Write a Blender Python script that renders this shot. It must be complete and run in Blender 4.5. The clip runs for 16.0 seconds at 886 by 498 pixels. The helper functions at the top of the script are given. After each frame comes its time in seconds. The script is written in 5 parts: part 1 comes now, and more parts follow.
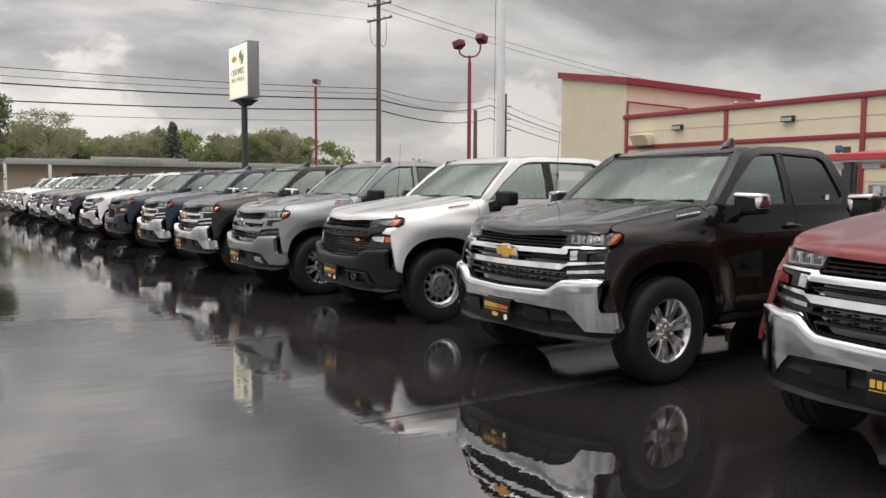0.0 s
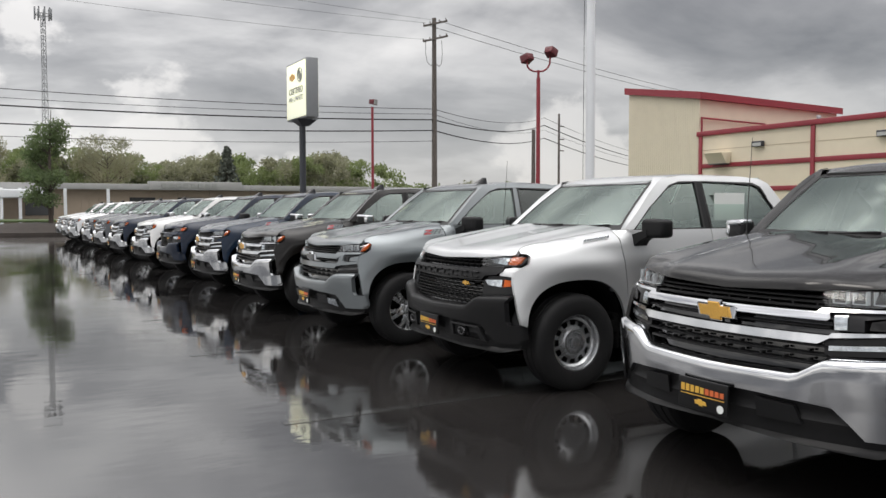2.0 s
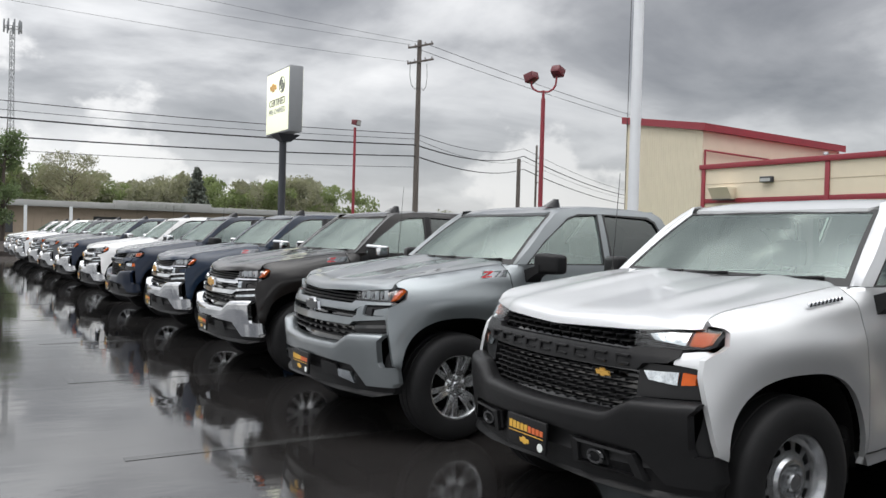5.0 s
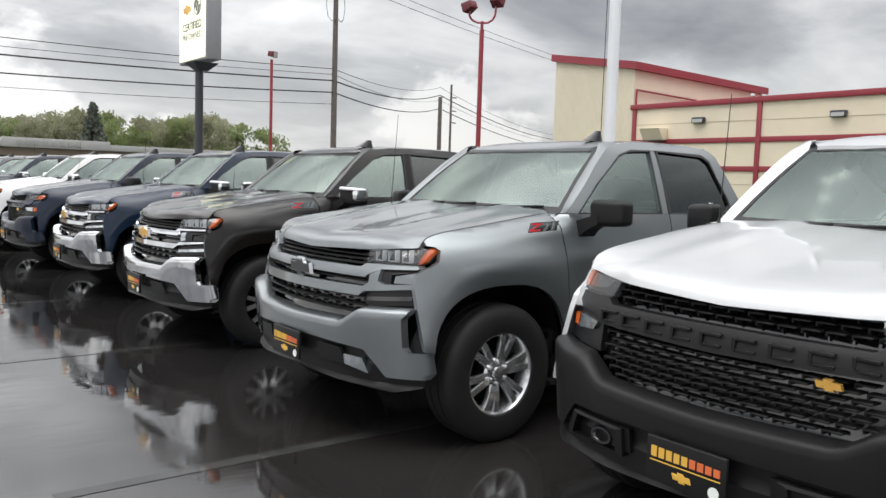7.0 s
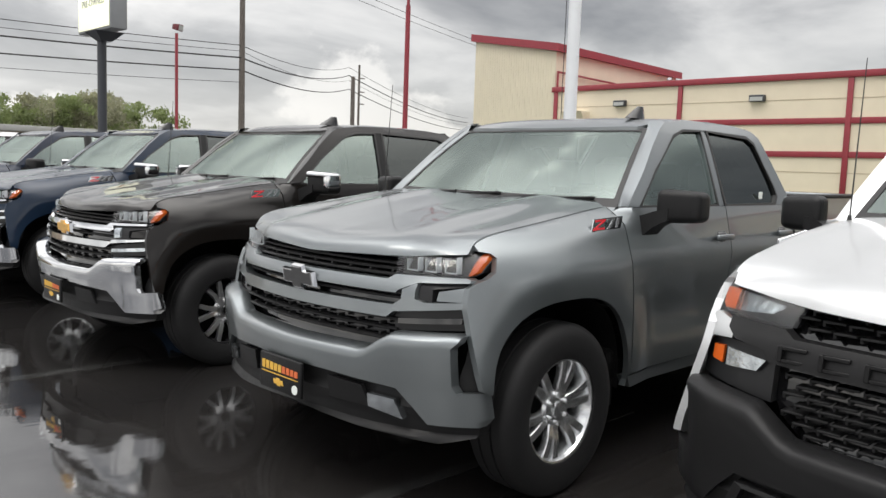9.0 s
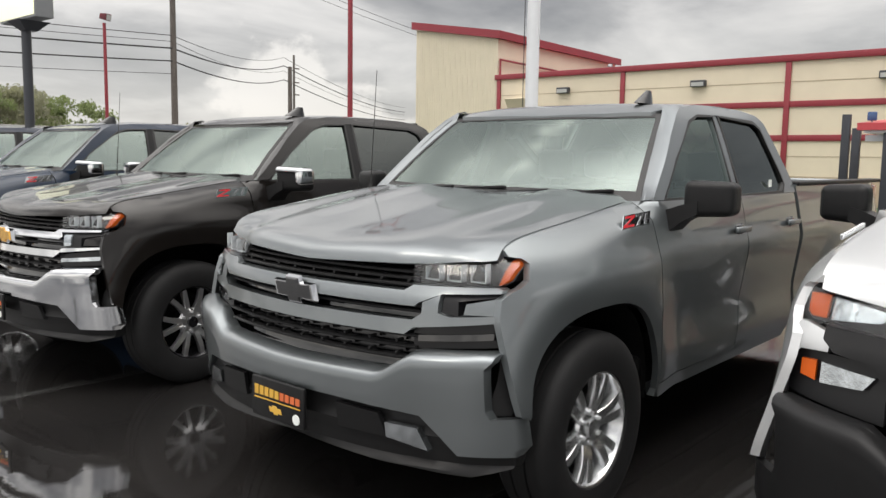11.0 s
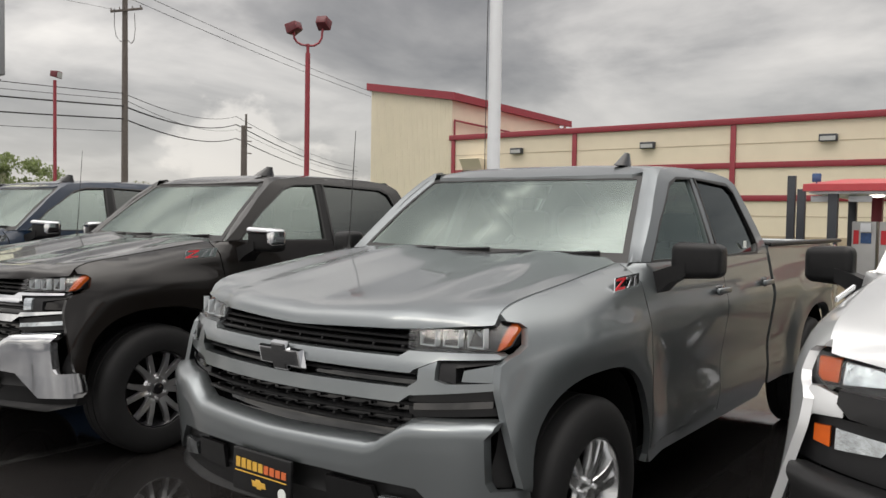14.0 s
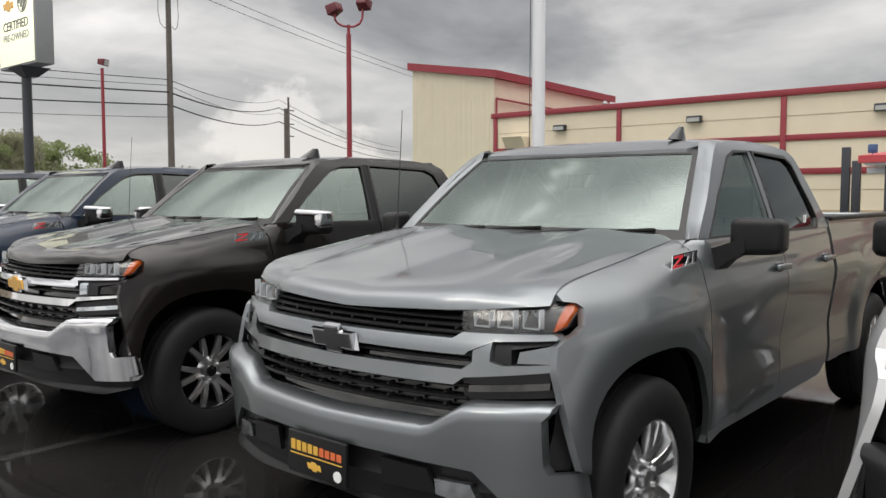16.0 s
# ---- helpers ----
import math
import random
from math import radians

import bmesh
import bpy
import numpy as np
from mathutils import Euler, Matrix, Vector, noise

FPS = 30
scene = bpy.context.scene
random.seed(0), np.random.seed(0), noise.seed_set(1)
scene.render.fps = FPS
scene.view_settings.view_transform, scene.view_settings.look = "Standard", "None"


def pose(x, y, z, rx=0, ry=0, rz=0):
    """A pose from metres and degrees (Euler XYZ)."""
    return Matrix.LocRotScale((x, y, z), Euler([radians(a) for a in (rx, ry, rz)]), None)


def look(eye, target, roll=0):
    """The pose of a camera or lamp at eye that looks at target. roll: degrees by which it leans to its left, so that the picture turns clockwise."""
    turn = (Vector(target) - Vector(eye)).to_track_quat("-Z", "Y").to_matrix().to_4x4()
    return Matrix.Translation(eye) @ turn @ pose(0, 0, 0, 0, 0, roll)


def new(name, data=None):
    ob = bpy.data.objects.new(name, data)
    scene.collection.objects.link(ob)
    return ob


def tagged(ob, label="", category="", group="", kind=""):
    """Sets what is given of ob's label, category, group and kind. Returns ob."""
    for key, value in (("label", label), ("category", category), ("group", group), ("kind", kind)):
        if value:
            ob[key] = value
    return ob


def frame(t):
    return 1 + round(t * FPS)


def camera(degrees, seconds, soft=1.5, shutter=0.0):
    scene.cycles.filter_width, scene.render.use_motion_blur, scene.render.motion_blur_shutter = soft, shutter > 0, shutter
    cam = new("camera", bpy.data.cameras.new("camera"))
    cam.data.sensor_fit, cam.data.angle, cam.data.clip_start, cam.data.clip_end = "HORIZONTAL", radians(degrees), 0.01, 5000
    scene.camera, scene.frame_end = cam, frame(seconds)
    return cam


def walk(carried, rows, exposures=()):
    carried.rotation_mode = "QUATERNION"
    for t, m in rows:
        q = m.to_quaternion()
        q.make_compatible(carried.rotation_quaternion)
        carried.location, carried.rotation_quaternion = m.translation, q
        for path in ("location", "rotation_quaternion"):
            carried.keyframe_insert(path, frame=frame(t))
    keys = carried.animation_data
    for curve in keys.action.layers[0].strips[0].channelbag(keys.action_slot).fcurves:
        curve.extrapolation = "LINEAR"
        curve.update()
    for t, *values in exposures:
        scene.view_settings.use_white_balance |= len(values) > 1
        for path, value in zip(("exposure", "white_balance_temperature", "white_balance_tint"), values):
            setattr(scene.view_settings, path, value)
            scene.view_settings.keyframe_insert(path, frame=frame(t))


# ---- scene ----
cam = camera(57.9, 16.0)
PATH = [
    (0, (0.506, 1.208, 1.476), (1.592, 2.88, 1.323), 0.3),
    (0.5, (0.68, 1.603, 1.492), (1.717, 3.306, 1.336), 1.7),
    (1, (0.815, 2.152, 1.515), (1.832, 3.868, 1.364), 0.9),
    (1.5, (0.907, 2.663, 1.524), (1.899, 4.394, 1.393), 1.4),
    (2, (0.963, 3.219, 1.532), (1.946, 4.957, 1.432), -0.1),
    (2.5, (1.067, 3.734, 1.523), (2.038, 5.481, 1.448), -1.3),
    (3, (1.14, 4.153, 1.515), (2.085, 5.915, 1.468), -1.4),
    (3.5, (1.238, 4.671, 1.522), (2.186, 6.432, 1.497), -1.1),
    (4, (1.41, 5.163, 1.543), (2.376, 6.914, 1.53), 0.3),
    (6.5, (1.943, 7.421, 1.53), (3.135, 9.023, 1.409), 1.7),
    (7, (1.909, 7.813, 1.522), (3.141, 9.379, 1.355), 1.8),
    (7.5, (1.982, 8.208, 1.5), (3.245, 9.746, 1.3), 2.2),
    (8, (2.033, 8.565, 1.507), (3.323, 10.082, 1.311), 2.8),
    (8.5, (2.02, 8.874, 1.523), (3.37, 10.337, 1.322), 1.9),
    (9, (2.078, 9.06, 1.516), (3.484, 10.468, 1.313), 2.0),
    (9.5, (2.109, 9.223, 1.533), (3.538, 10.61, 1.351), 1.5),
    (12, (2.181, 9.724, 1.523), (3.743, 10.95, 1.282), 0.7),
    (12.5, (2.161, 9.748, 1.526), (3.749, 10.949, 1.337), -0.0),
    (13, (2.14, 9.753, 1.531), (3.752, 10.931, 1.414), -0.4),
    (13.5, (2.124, 9.754, 1.528), (3.739, 10.932, 1.442), 0.2),
    (14, (2.119, 9.772, 1.538), (3.709, 10.983, 1.46), 1.0),
    (14.5, (2.115, 9.789, 1.536), (3.668, 11.048, 1.476), 0.7),
    (15, (2.14, 9.823, 1.537), (3.663, 11.12, 1.503), 0.5),
    (15.5, (2.139, 9.837, 1.539), (3.649, 11.147, 1.492), 0.4),
    (16, (2.138, 9.834, 1.537), (3.659, 11.126, 1.407), -0.0),
]
walk(cam, [(t, look(eye, target, roll)) for t, eye, target, roll in PATH],
     exposures=[(0.0, 0.0, 7000, 12), (3.5, 0.08, 6480, 10), (5.0, 0.18, 6500, 10), (7.0, 0.38, 6600, 10), (8.5, 0.45, 6700, 10), (9.5, 0.32, 6800, 10), (12.0, 0.36, 6950, 11), (13.0, 0.12, 7000, 11), (14.0, 0.10, 7000, 11), (16.0, 0.18, 6850, 11)])

# ---- light ----
world = bpy.data.worlds.new("overcast_sky")
scene.world = world
world.use_nodes = True
SUN_EL, SUN_AZ = radians(56), radians(281)


def build_sky():
    nt = world.node_tree
    n, l = nt.nodes, nt.links
    n.clear()
    out = n.new("ShaderNodeOutputWorld")
    bg = n.new("ShaderNodeBackground")
    sky = n.new("ShaderNodeTexSky")
    sky.sky_type = "NISHITA"
    sky.sun_disc = False
    sky.sun_elevation, sky.sun_rotation = SUN_EL, SUN_AZ
    co = n.new("ShaderNodeTexCoord")
    # clouds: the direction is flattened to a ceiling, so that they crowd towards the horizon
    sep = n.new("ShaderNodeSeparateXYZ")
    l.new(co.outputs["Generated"], sep.inputs[0])
    up = n.new("ShaderNodeMath"); up.operation = "ABSOLUTE"
    l.new(sep.outputs[2], up.inputs[0])
    lift = n.new("ShaderNodeMath"); lift.operation = "ADD"; lift.inputs[1].default_value = 0.22
    l.new(up.outputs[0], lift.inputs[0])
    flat = n.new("ShaderNodeVectorMath"); flat.operation = "DIVIDE"
    l.new(co.outputs["Generated"], flat.inputs[0])
    l.new(lift.outputs[0], flat.inputs[1])
    big = n.new("ShaderNodeTexNoise")
    big.inputs["Scale"].default_value = 1.15
    big.inputs["Detail"].default_value = 8
    big.inputs["Roughness"].default_value = 0.52
    big.inputs["Distortion"].default_value = 0.25
    mp = n.new("ShaderNodeMapping")
    mp.inputs["Location"].default_value = (3.1, 0.9, 0.35)
    l.new(flat.outputs[0], mp.inputs[0])
    l.new(mp.outputs[0], big.inputs["Vector"])
    ramp = n.new("ShaderNodeValToRGB")
    e = ramp.color_ramp.elements
    e[0].position, e[0].color = 0.34, (0.25, 0.255, 0.27, 1)
    e[1].position, e[1].color = 0.68, (1.0, 1.0, 1.0, 1)
    mid = e.new(0.47); mid.color = (0.44, 0.445, 0.46, 1)
    mid = e.new(0.56); mid.color = (0.72, 0.725, 0.735, 1)
    l.new(big.outputs["Fac"], ramp.inputs[0])
    # pale haze low over the horizon
    low = n.new("ShaderNodeMapRange")
    low.inputs["From Min"].default_value, low.inputs["From Max"].default_value = 0.0, 0.20
    low.inputs["To Min"].default_value, low.inputs["To Max"].default_value = 0.85, 0.0
    l.new(up.outputs[0], low.inputs["Value"])
    haze = n.new("ShaderNodeMixRGB")
    haze.inputs[2].default_value = (0.64, 0.65, 0.665, 1)
    l.new(low.outputs[0], haze.inputs[0])
    l.new(ramp.outputs[0], haze.inputs[1])
    # white cloud banks with crisp heads in a belt above the horizon
    cn = n.new("ShaderNodeTexNoise")
    cn.inputs["Scale"].default_value = 3.3
    cn.inputs["Detail"].default_value = 7
    cn.inputs["Roughness"].default_value = 0.55
    cm = n.new("ShaderNodeMapping")
    cm.inputs["Scale"].default_value = (1.0, 1.0, 1.5)
    cm.inputs["Location"].default_value = (0.4, 1.7, 0.0)
    l.new(co.outputs["Generated"], cm.inputs[0])
    l.new(cm.outputs[0], cn.inputs["Vector"])
    fall = n.new("ShaderNodeMapRange")  # the higher, the more rarely a head rises
    fall.inputs["From Min"].default_value, fall.inputs["From Max"].default_value = 0.02, 0.26
    fall.inputs["To Min"].default_value, fall.inputs["To Max"].default_value = 0.035, -0.13
    l.new(up.outputs[0], fall.inputs["Value"])
    cs = n.new("ShaderNodeMath"); cs.operation = "ADD"
    l.new(cn.outputs["Fac"], cs.inputs[0]); l.new(fall.outputs[0], cs.inputs[1])
    head = n.new("ShaderNodeMapRange")
    head.interpolation_type = "SMOOTHSTEP"
    head.inputs["From Min"].default_value, head.inputs["From Max"].default_value = 0.50, 0.545
    l.new(cs.outputs[0], head.inputs["Value"])
    hm = n.new("ShaderNodeMath"); hm.operation = "MULTIPLY"; hm.inputs[1].default_value = 0.8
    l.new(head.outputs[0], hm.inputs[0])
    bank = n.new("ShaderNodeMixRGB")
    bank.inputs[2].default_value = (0.95, 0.945, 0.94, 1)
    l.new(hm.outputs[0], bank.inputs[0])
    l.new(haze.outputs[0], bank.inputs[1])
    # an overcast sky grows brighter towards the zenith
    sq = n.new("ShaderNodeMath"); sq.operation = "POWER"; sq.inputs[1].default_value = 2.8
    l.new(up.outputs[0], sq.inputs[0])
    gain = n.new("ShaderNodeMath"); gain.operation = "MULTIPLY_ADD"
    gain.inputs[1].default_value, gain.inputs[2].default_value = 4.4, 0.97
    l.new(sq.outputs[0], gain.inputs[0])
    # and brighter on the side where the sun stands behind the clouds
    side = n.new("ShaderNodeMath"); side.operation = "MULTIPLY_ADD"
    side.inputs[1].default_value, side.inputs[2].default_value = -0.34, 1.03
    l.new(sep.outputs[0], side.inputs[0])
    both_gains = n.new("ShaderNodeMath"); both_gains.operation = "MULTIPLY"
    l.new(gain.outputs[0], both_gains.inputs[0]); l.new(side.outputs[0], both_gains.inputs[1])
    mix = n.new("ShaderNodeVectorMath"); mix.operation = "SCALE"
    l.new(bank.outputs[0], mix.inputs[0])
    l.new(both_gains.outputs[0], mix.inputs["Scale"])
    # a little of the clear sky's own tint
    tint = n.new("ShaderNodeMixRGB"); tint.blend_type = "ADD"; tint.inputs[0].default_value = 0.012
    l.new(mix.outputs[0], tint.inputs[1])
    l.new(sky.outputs[0], tint.inputs[2])
    l.new(tint.outputs[0], bg.inputs["Color"])
    bg.inputs["Strength"].default_value = 0.92
    l.new(bg.outputs[0], out.inputs[0])


build_sky()
sun = new("sun", bpy.data.lights.new("sun", "SUN"))
sun.data.energy, sun.data.angle, sun.data.color = 0.5, radians(18), (1.0, 0.97, 0.92)
sun.matrix_world = look((0, 0, 40), (26, -5, 0))

# ---- materials ----
MATS = {}


def mat(name, color, rough=0.5, metal=0.0, coat=0.0, coat_rough=0.03, var=0.12, scale=6.0, bump=0.0, bump_scale=40.0, spec=0.5, ior=1.5, emit=0.0, rough_var=0.0):
    """A surface with colour variation at two scales and fine relief, in object metres."""
    if name in MATS:
        return MATS[name]
    m = bpy.data.materials.new(name)
    m.use_nodes = True
    n, l = m.node_tree.nodes, m.node_tree.links
    p = n["Principled BSDF"]
    p.inputs["Roughness"].default_value = rough
    p.inputs["Metallic"].default_value = metal
    p.inputs["IOR"].default_value = ior
    p.inputs["Specular IOR Level"].default_value = spec
    p.inputs["Coat Weight"].default_value = coat
    p.inputs["Coat Roughness"].default_value = coat_rough
    co = n.new("ShaderNodeTexCoord")
    if var > 0 or rough_var > 0:
        a = n.new("ShaderNodeTexNoise"); a.inputs["Scale"].default_value = scale; a.inputs["Detail"].default_value = 4
        b = n.new("ShaderNodeTexNoise"); b.inputs["Scale"].default_value = scale * 0.13; b.inputs["Detail"].default_value = 3
        l.new(co.outputs["Object"], a.inputs["Vector"])
        l.new(co.outputs["Object"], b.inputs["Vector"])
        add = n.new("ShaderNodeMath"); add.operation = "ADD"
        l.new(a.outputs["Fac"], add.inputs[0]); l.new(b.outputs["Fac"], add.inputs[1])
        mr = n.new("ShaderNodeMapRange")
        mr.inputs["From Min"].default_value, mr.inputs["From Max"].default_value = 0.6, 1.4
        mr.inputs["To Min"].default_value, mr.inputs["To Max"].default_value = 1 - var, 1 + var
        l.new(add.outputs[0], mr.inputs["Value"])
        mul = n.new("ShaderNodeVectorMath"); mul.operation = "SCALE"
        mul.inputs[0].default_value = color
        l.new(mr.outputs[0], mul.inputs["Scale"])
        l.new(mul.outputs[0], p.inputs["Base Color"])
        if rough_var > 0:
            rr = n.new("ShaderNodeMapRange")
            rr.inputs["From Min"].default_value, rr.inputs["From Max"].default_value = 0.6, 1.4
            rr.inputs["To Min"].default_value, rr.inputs["To Max"].default_value = max(0, rough - rough_var), rough + rough_var
            l.new(add.outputs[0], rr.inputs["Value"])
            l.new(rr.outputs[0], p.inputs["Roughness"])
    else:
        p.inputs["Base Color"].default_value = (*color, 1)
    if bump > 0:
        c = n.new("ShaderNodeTexNoise"); c.inputs["Scale"].default_value = bump_scale; c.inputs["Detail"].default_value = 5
        l.new(co.outputs["Object"], c.inputs["Vector"])
        bp = n.new("ShaderNodeBump"); bp.inputs["Strength"].default_value = bump; bp.inputs["Distance"].default_value = 0.01
        l.new(c.outputs["Fac"], bp.inputs["Height"])
        l.new(bp.outputs[0], p.inputs["Normal"])
    if emit > 0:
        p.inputs["Emission Color"].default_value = (*color, 1)
        p.inputs["Emission Strength"].default_value = emit
    MATS[name] = m
    return m


def paint(name, color, metal=0.55, rough=0.34):
    """Clear-coated car paint with metal flakes and beads of rain."""
    m = mat(name, color, rough, metal, coat=1.0, coat_rough=0.02, var=0.04, scale=3.0, spec=0.05 if metal < 0.2 else 0.5)
    if "rain" in m:
        return m
    m["rain"] = 1
    n, l = m.node_tree.nodes, m.node_tree.links
    p = n["Principled BSDF"]
    co = n.new("ShaderNodeTexCoord")
    v = n.new("ShaderNodeTexVoronoi"); v.inputs["Scale"].default_value = 95
    l.new(co.outputs["Object"], v.inputs["Vector"])
    r = n.new("ShaderNodeMapRange")
    r.inputs["From Min"].default_value, r.inputs["From Max"].default_value = 0.10, 0.34
    r.inputs["To Min"].default_value, r.inputs["To Max"].default_value = 1.0, 0.0
    l.new(v.outputs["Distance"], r.inputs["Value"])
    bp = n.new("ShaderNodeBump"); bp.inputs["Strength"].default_value = 0.06; bp.inputs["Distance"].default_value = 0.002
    l.new(r.outputs[0], bp.inputs["Height"])
    l.new(bp.outputs[0], p.inputs["Coat Normal"])
    p.inputs["Coat IOR"].default_value = 1.42
    fl = n.new("ShaderNodeTexNoise"); fl.inputs["Scale"].default_value = 900
    l.new(co.outputs["Object"], fl.inputs["Vector"])
    fb = n.new("ShaderNodeBump"); fb.inputs["Strength"].default_value = 0.06; fb.inputs["Distance"].default_value = 0.001
    l.new(fl.outputs["Fac"], fb.inputs["Height"])
    l.new(fb.outputs[0], p.inputs["Normal"])
    return m


def glass(name, tint, gloss_tint=(1, 1, 1), ior=1.5, rough=0.02):
    """Thin pane: tinted see-through with a sharp reflection."""
    if name in MATS:
        return MATS[name]
    m = bpy.data.materials.new(name)
    m.use_nodes = True
    n, l = m.node_tree.nodes, m.node_tree.links
    n.clear()
    out = n.new("ShaderNodeOutputMaterial")
    t = n.new("ShaderNodeBsdfTransparent"); t.inputs[0].default_value = (*tint, 1)
    g = n.new("ShaderNodeBsdfGlossy"); g.inputs["Roughness"].default_value = rough; g.inputs[0].default_value = (*gloss_tint, 1)
    f = n.new("ShaderNodeFresnel"); f.inputs[0].default_value = ior
    mx = n.new("ShaderNodeMixShader")
    l.new(f.outputs[0], mx.inputs[0]); l.new(t.outputs[0], mx.inputs[1]); l.new(g.outputs[0], mx.inputs[2])
    l.new(mx.outputs[0], out.inputs[0])
    MATS[name] = m
    return m


P_GREY = paint("satin_steel_paint", (0.195, 0.214, 0.222), 0.88, 0.40)
P_SILVER = paint("silver_ice_paint", (0.60, 0.61, 0.615), 0.72, 0.44)
P_BROWN = paint("dark_brown_paint", (0.0085, 0.0072, 0.0065), 0.0, 0.3)
P_BLACK = paint("deep_brown_black_paint", (0.006, 0.0053, 0.005), 0.0, 0.3)
P_BLUE = paint("dark_blue_paint", (0.008, 0.017, 0.034), 0.1, 0.3)
P_NAVY = paint("navy_paint", (0.008, 0.014, 0.029), 0.1, 0.3)
P_WHITE = paint("white_paint", (0.66, 0.66, 0.655), 0.0, 0.3)
P_RED = paint("deep_red_paint", (0.17, 0.006, 0.010), 0.3, 0.3)
P_SLATE = paint("slate_paint", (0.07, 0.075, 0.082), 0.5, 0.34)
CHROME = mat("chrome", (0.66, 0.67, 0.685), 0.08, 1.0, var=0.04)
BLACKP = mat("black_plastic", (0.011, 0.011, 0.0115), 0.36, spec=0.2, var=0.15, scale=20, bump=0.12, bump_scale=500)
GLOSSB = mat("gloss_black", (0.008, 0.008, 0.009), 0.08, coat=0.6, var=0.05)
RUBBER = mat("tyre_rubber", (0.010, 0.010, 0.0105), 0.62, spec=0.25, var=0.2, scale=14, bump=0.15, bump_scale=160)
SEAL = mat("window_seal", (0.008, 0.008, 0.008), 0.5, var=0.05)
UNDER = mat("underbody", (0.006, 0.006, 0.006), 0.85, var=0.2, spec=0.1)
ALLOY = mat("silver_alloy", (0.62, 0.63, 0.64), 0.24, 0.9, var=0.05)
ALLOYD = mat("machined_alloy", (0.60, 0.60, 0.61), 0.28, 0.9, var=0.05)
STEELW = mat("painted_steel_wheel", (0.40, 0.41, 0.42), 0.26, 0.85, var=0.06)
GOLD = mat("gold_emblem", (0.75, 0.43, 0.10), 0.25, 0.75, var=0.05)
AMBER = mat("amber_lens", (0.56, 0.10, 0.012), 0.2, var=0.12, scale=30, spec=0.35)
GUIDE = mat("clear_light_guide", (0.52, 0.55, 0.57), 0.25, var=0.05)
REDL = mat("red_lens", (0.35, 0.01, 0.012), 0.12, var=0.08, coat=1.0)
LENS = mat("lamp_reflector", (0.46, 0.49, 0.51), 0.14, 0.95, var=0.55, scale=22, bump=0.2, bump_scale=30)
LAMPD = mat("lamp_housing", (0.012, 0.012, 0.013), 0.3, var=0.1, spec=0.3)
CLOTH = mat("seat_cloth", (0.075, 0.076, 0.078), 0.85, var=0.15, bump=0.2, bump_scale=300)
DASH = mat("dashboard_vinyl", (0.05, 0.05, 0.053), 0.6, var=0.1)
PAPER = mat("white_sticker", (0.75, 0.78, 0.75), 0.5, var=0.04)
REDB = mat("red_badge", (0.55, 0.02, 0.03), 0.3, var=0.05)
YELL = mat("yellow_print", (0.62, 0.36, 0.05), 0.5, var=0.04)
ORNG = mat("orange_print", (0.60, 0.13, 0.035), 0.5, var=0.04)
GLASS = glass("windshield_glass", (0.68, 0.78, 0.72), (0.84, 0.97, 0.91), 2.7, 0.09)
SIDEG = glass("side_window_glass", (0.74, 0.82, 0.77), (0.82, 0.96, 0.90), 2.9, 0.04)
TINT = glass("privacy_glass", (0.07, 0.075, 0.075), (0.9, 0.97, 0.95), 1.8)
CLEARL = glass("lamp_lens", (0.93, 0.95, 0.95))


# ---- mesh helpers ----
def finish(bm, name, smooth=40, recalc=True):
    me = bpy.data.meshes.new(name)
    if recalc:
        bmesh.ops.recalc_face_normals(bm, faces=bm.faces[:])
    bm.to_mesh(me)
    bm.free()
    for p in me.polygons:
        p.use_smooth = True
    me.set_sharp_from_angle(angle=radians(smooth))
    return me


def obj(name, me, m, parent=None, at=None, label="", flip=False):
    ob = new(name, me)
    if not me.materials:
        me.materials.append(m)
    ob.material_slots[0].link = "OBJECT"
    ob.material_slots[0].material = m
    if parent:
        ob.parent = parent
    if at is not None:
        ob.matrix_basis = at
    if flip:
        ob.scale.y = -1
    if label:
        tagged(ob, label)
    return ob


def part(name, bm, m, parent, label="", at=None):
    return obj(name, finish(bm, name), m, parent, at, label)


def box(bm, x0, y0, z0, x1, y1, z1, bevel=0.0, seg=2):
    r = bmesh.ops.create_cube(bm, size=1, matrix=Matrix.LocRotScale(((x0 + x1) / 2, (y0 + y1) / 2, (z0 + z1) / 2), None, (abs(x1 - x0), abs(y1 - y0), abs(z1 - z0))))
    if bevel > 0:
        es = list({e for v in r["verts"] for e in v.link_edges})
        bmesh.ops.bevel(bm, geom=es, offset=bevel, segments=seg, affect="EDGES", profile=0.5)


def tube(bm, a, b, r0, r1=None, seg=12, cap=True):
    a, b = Vector(a), Vector(b)
    d = b - a
    m = Matrix.Translation((a + b) / 2) @ d.to_track_quat("Z", "Y").to_matrix().to_4x4()
    bmesh.ops.create_cone(bm, cap_ends=cap, segments=seg, radius1=r0, radius2=r0 if r1 is None else r1, depth=d.length, matrix=m)


def lathe(bm, prof, seg=40, axis="y", angle0=0.0):
    """Spin a profile of (along, radius) round an axis."""
    rings = []
    for a, r in prof:
        ring = []
        for i in range(seg):
            t = 2 * math.pi * i / seg + angle0
            c, s = r * math.cos(t), r * math.sin(t)
            ring.append(bm.verts.new((c, a, s) if axis == "y" else (c, s, a)))
        rings.append(ring)
    for p, q in zip(rings, rings[1:]):
        for i in range(seg):
            j = (i + 1) % seg
            bm.faces.new((p[i], p[j], q[j], q[i]))


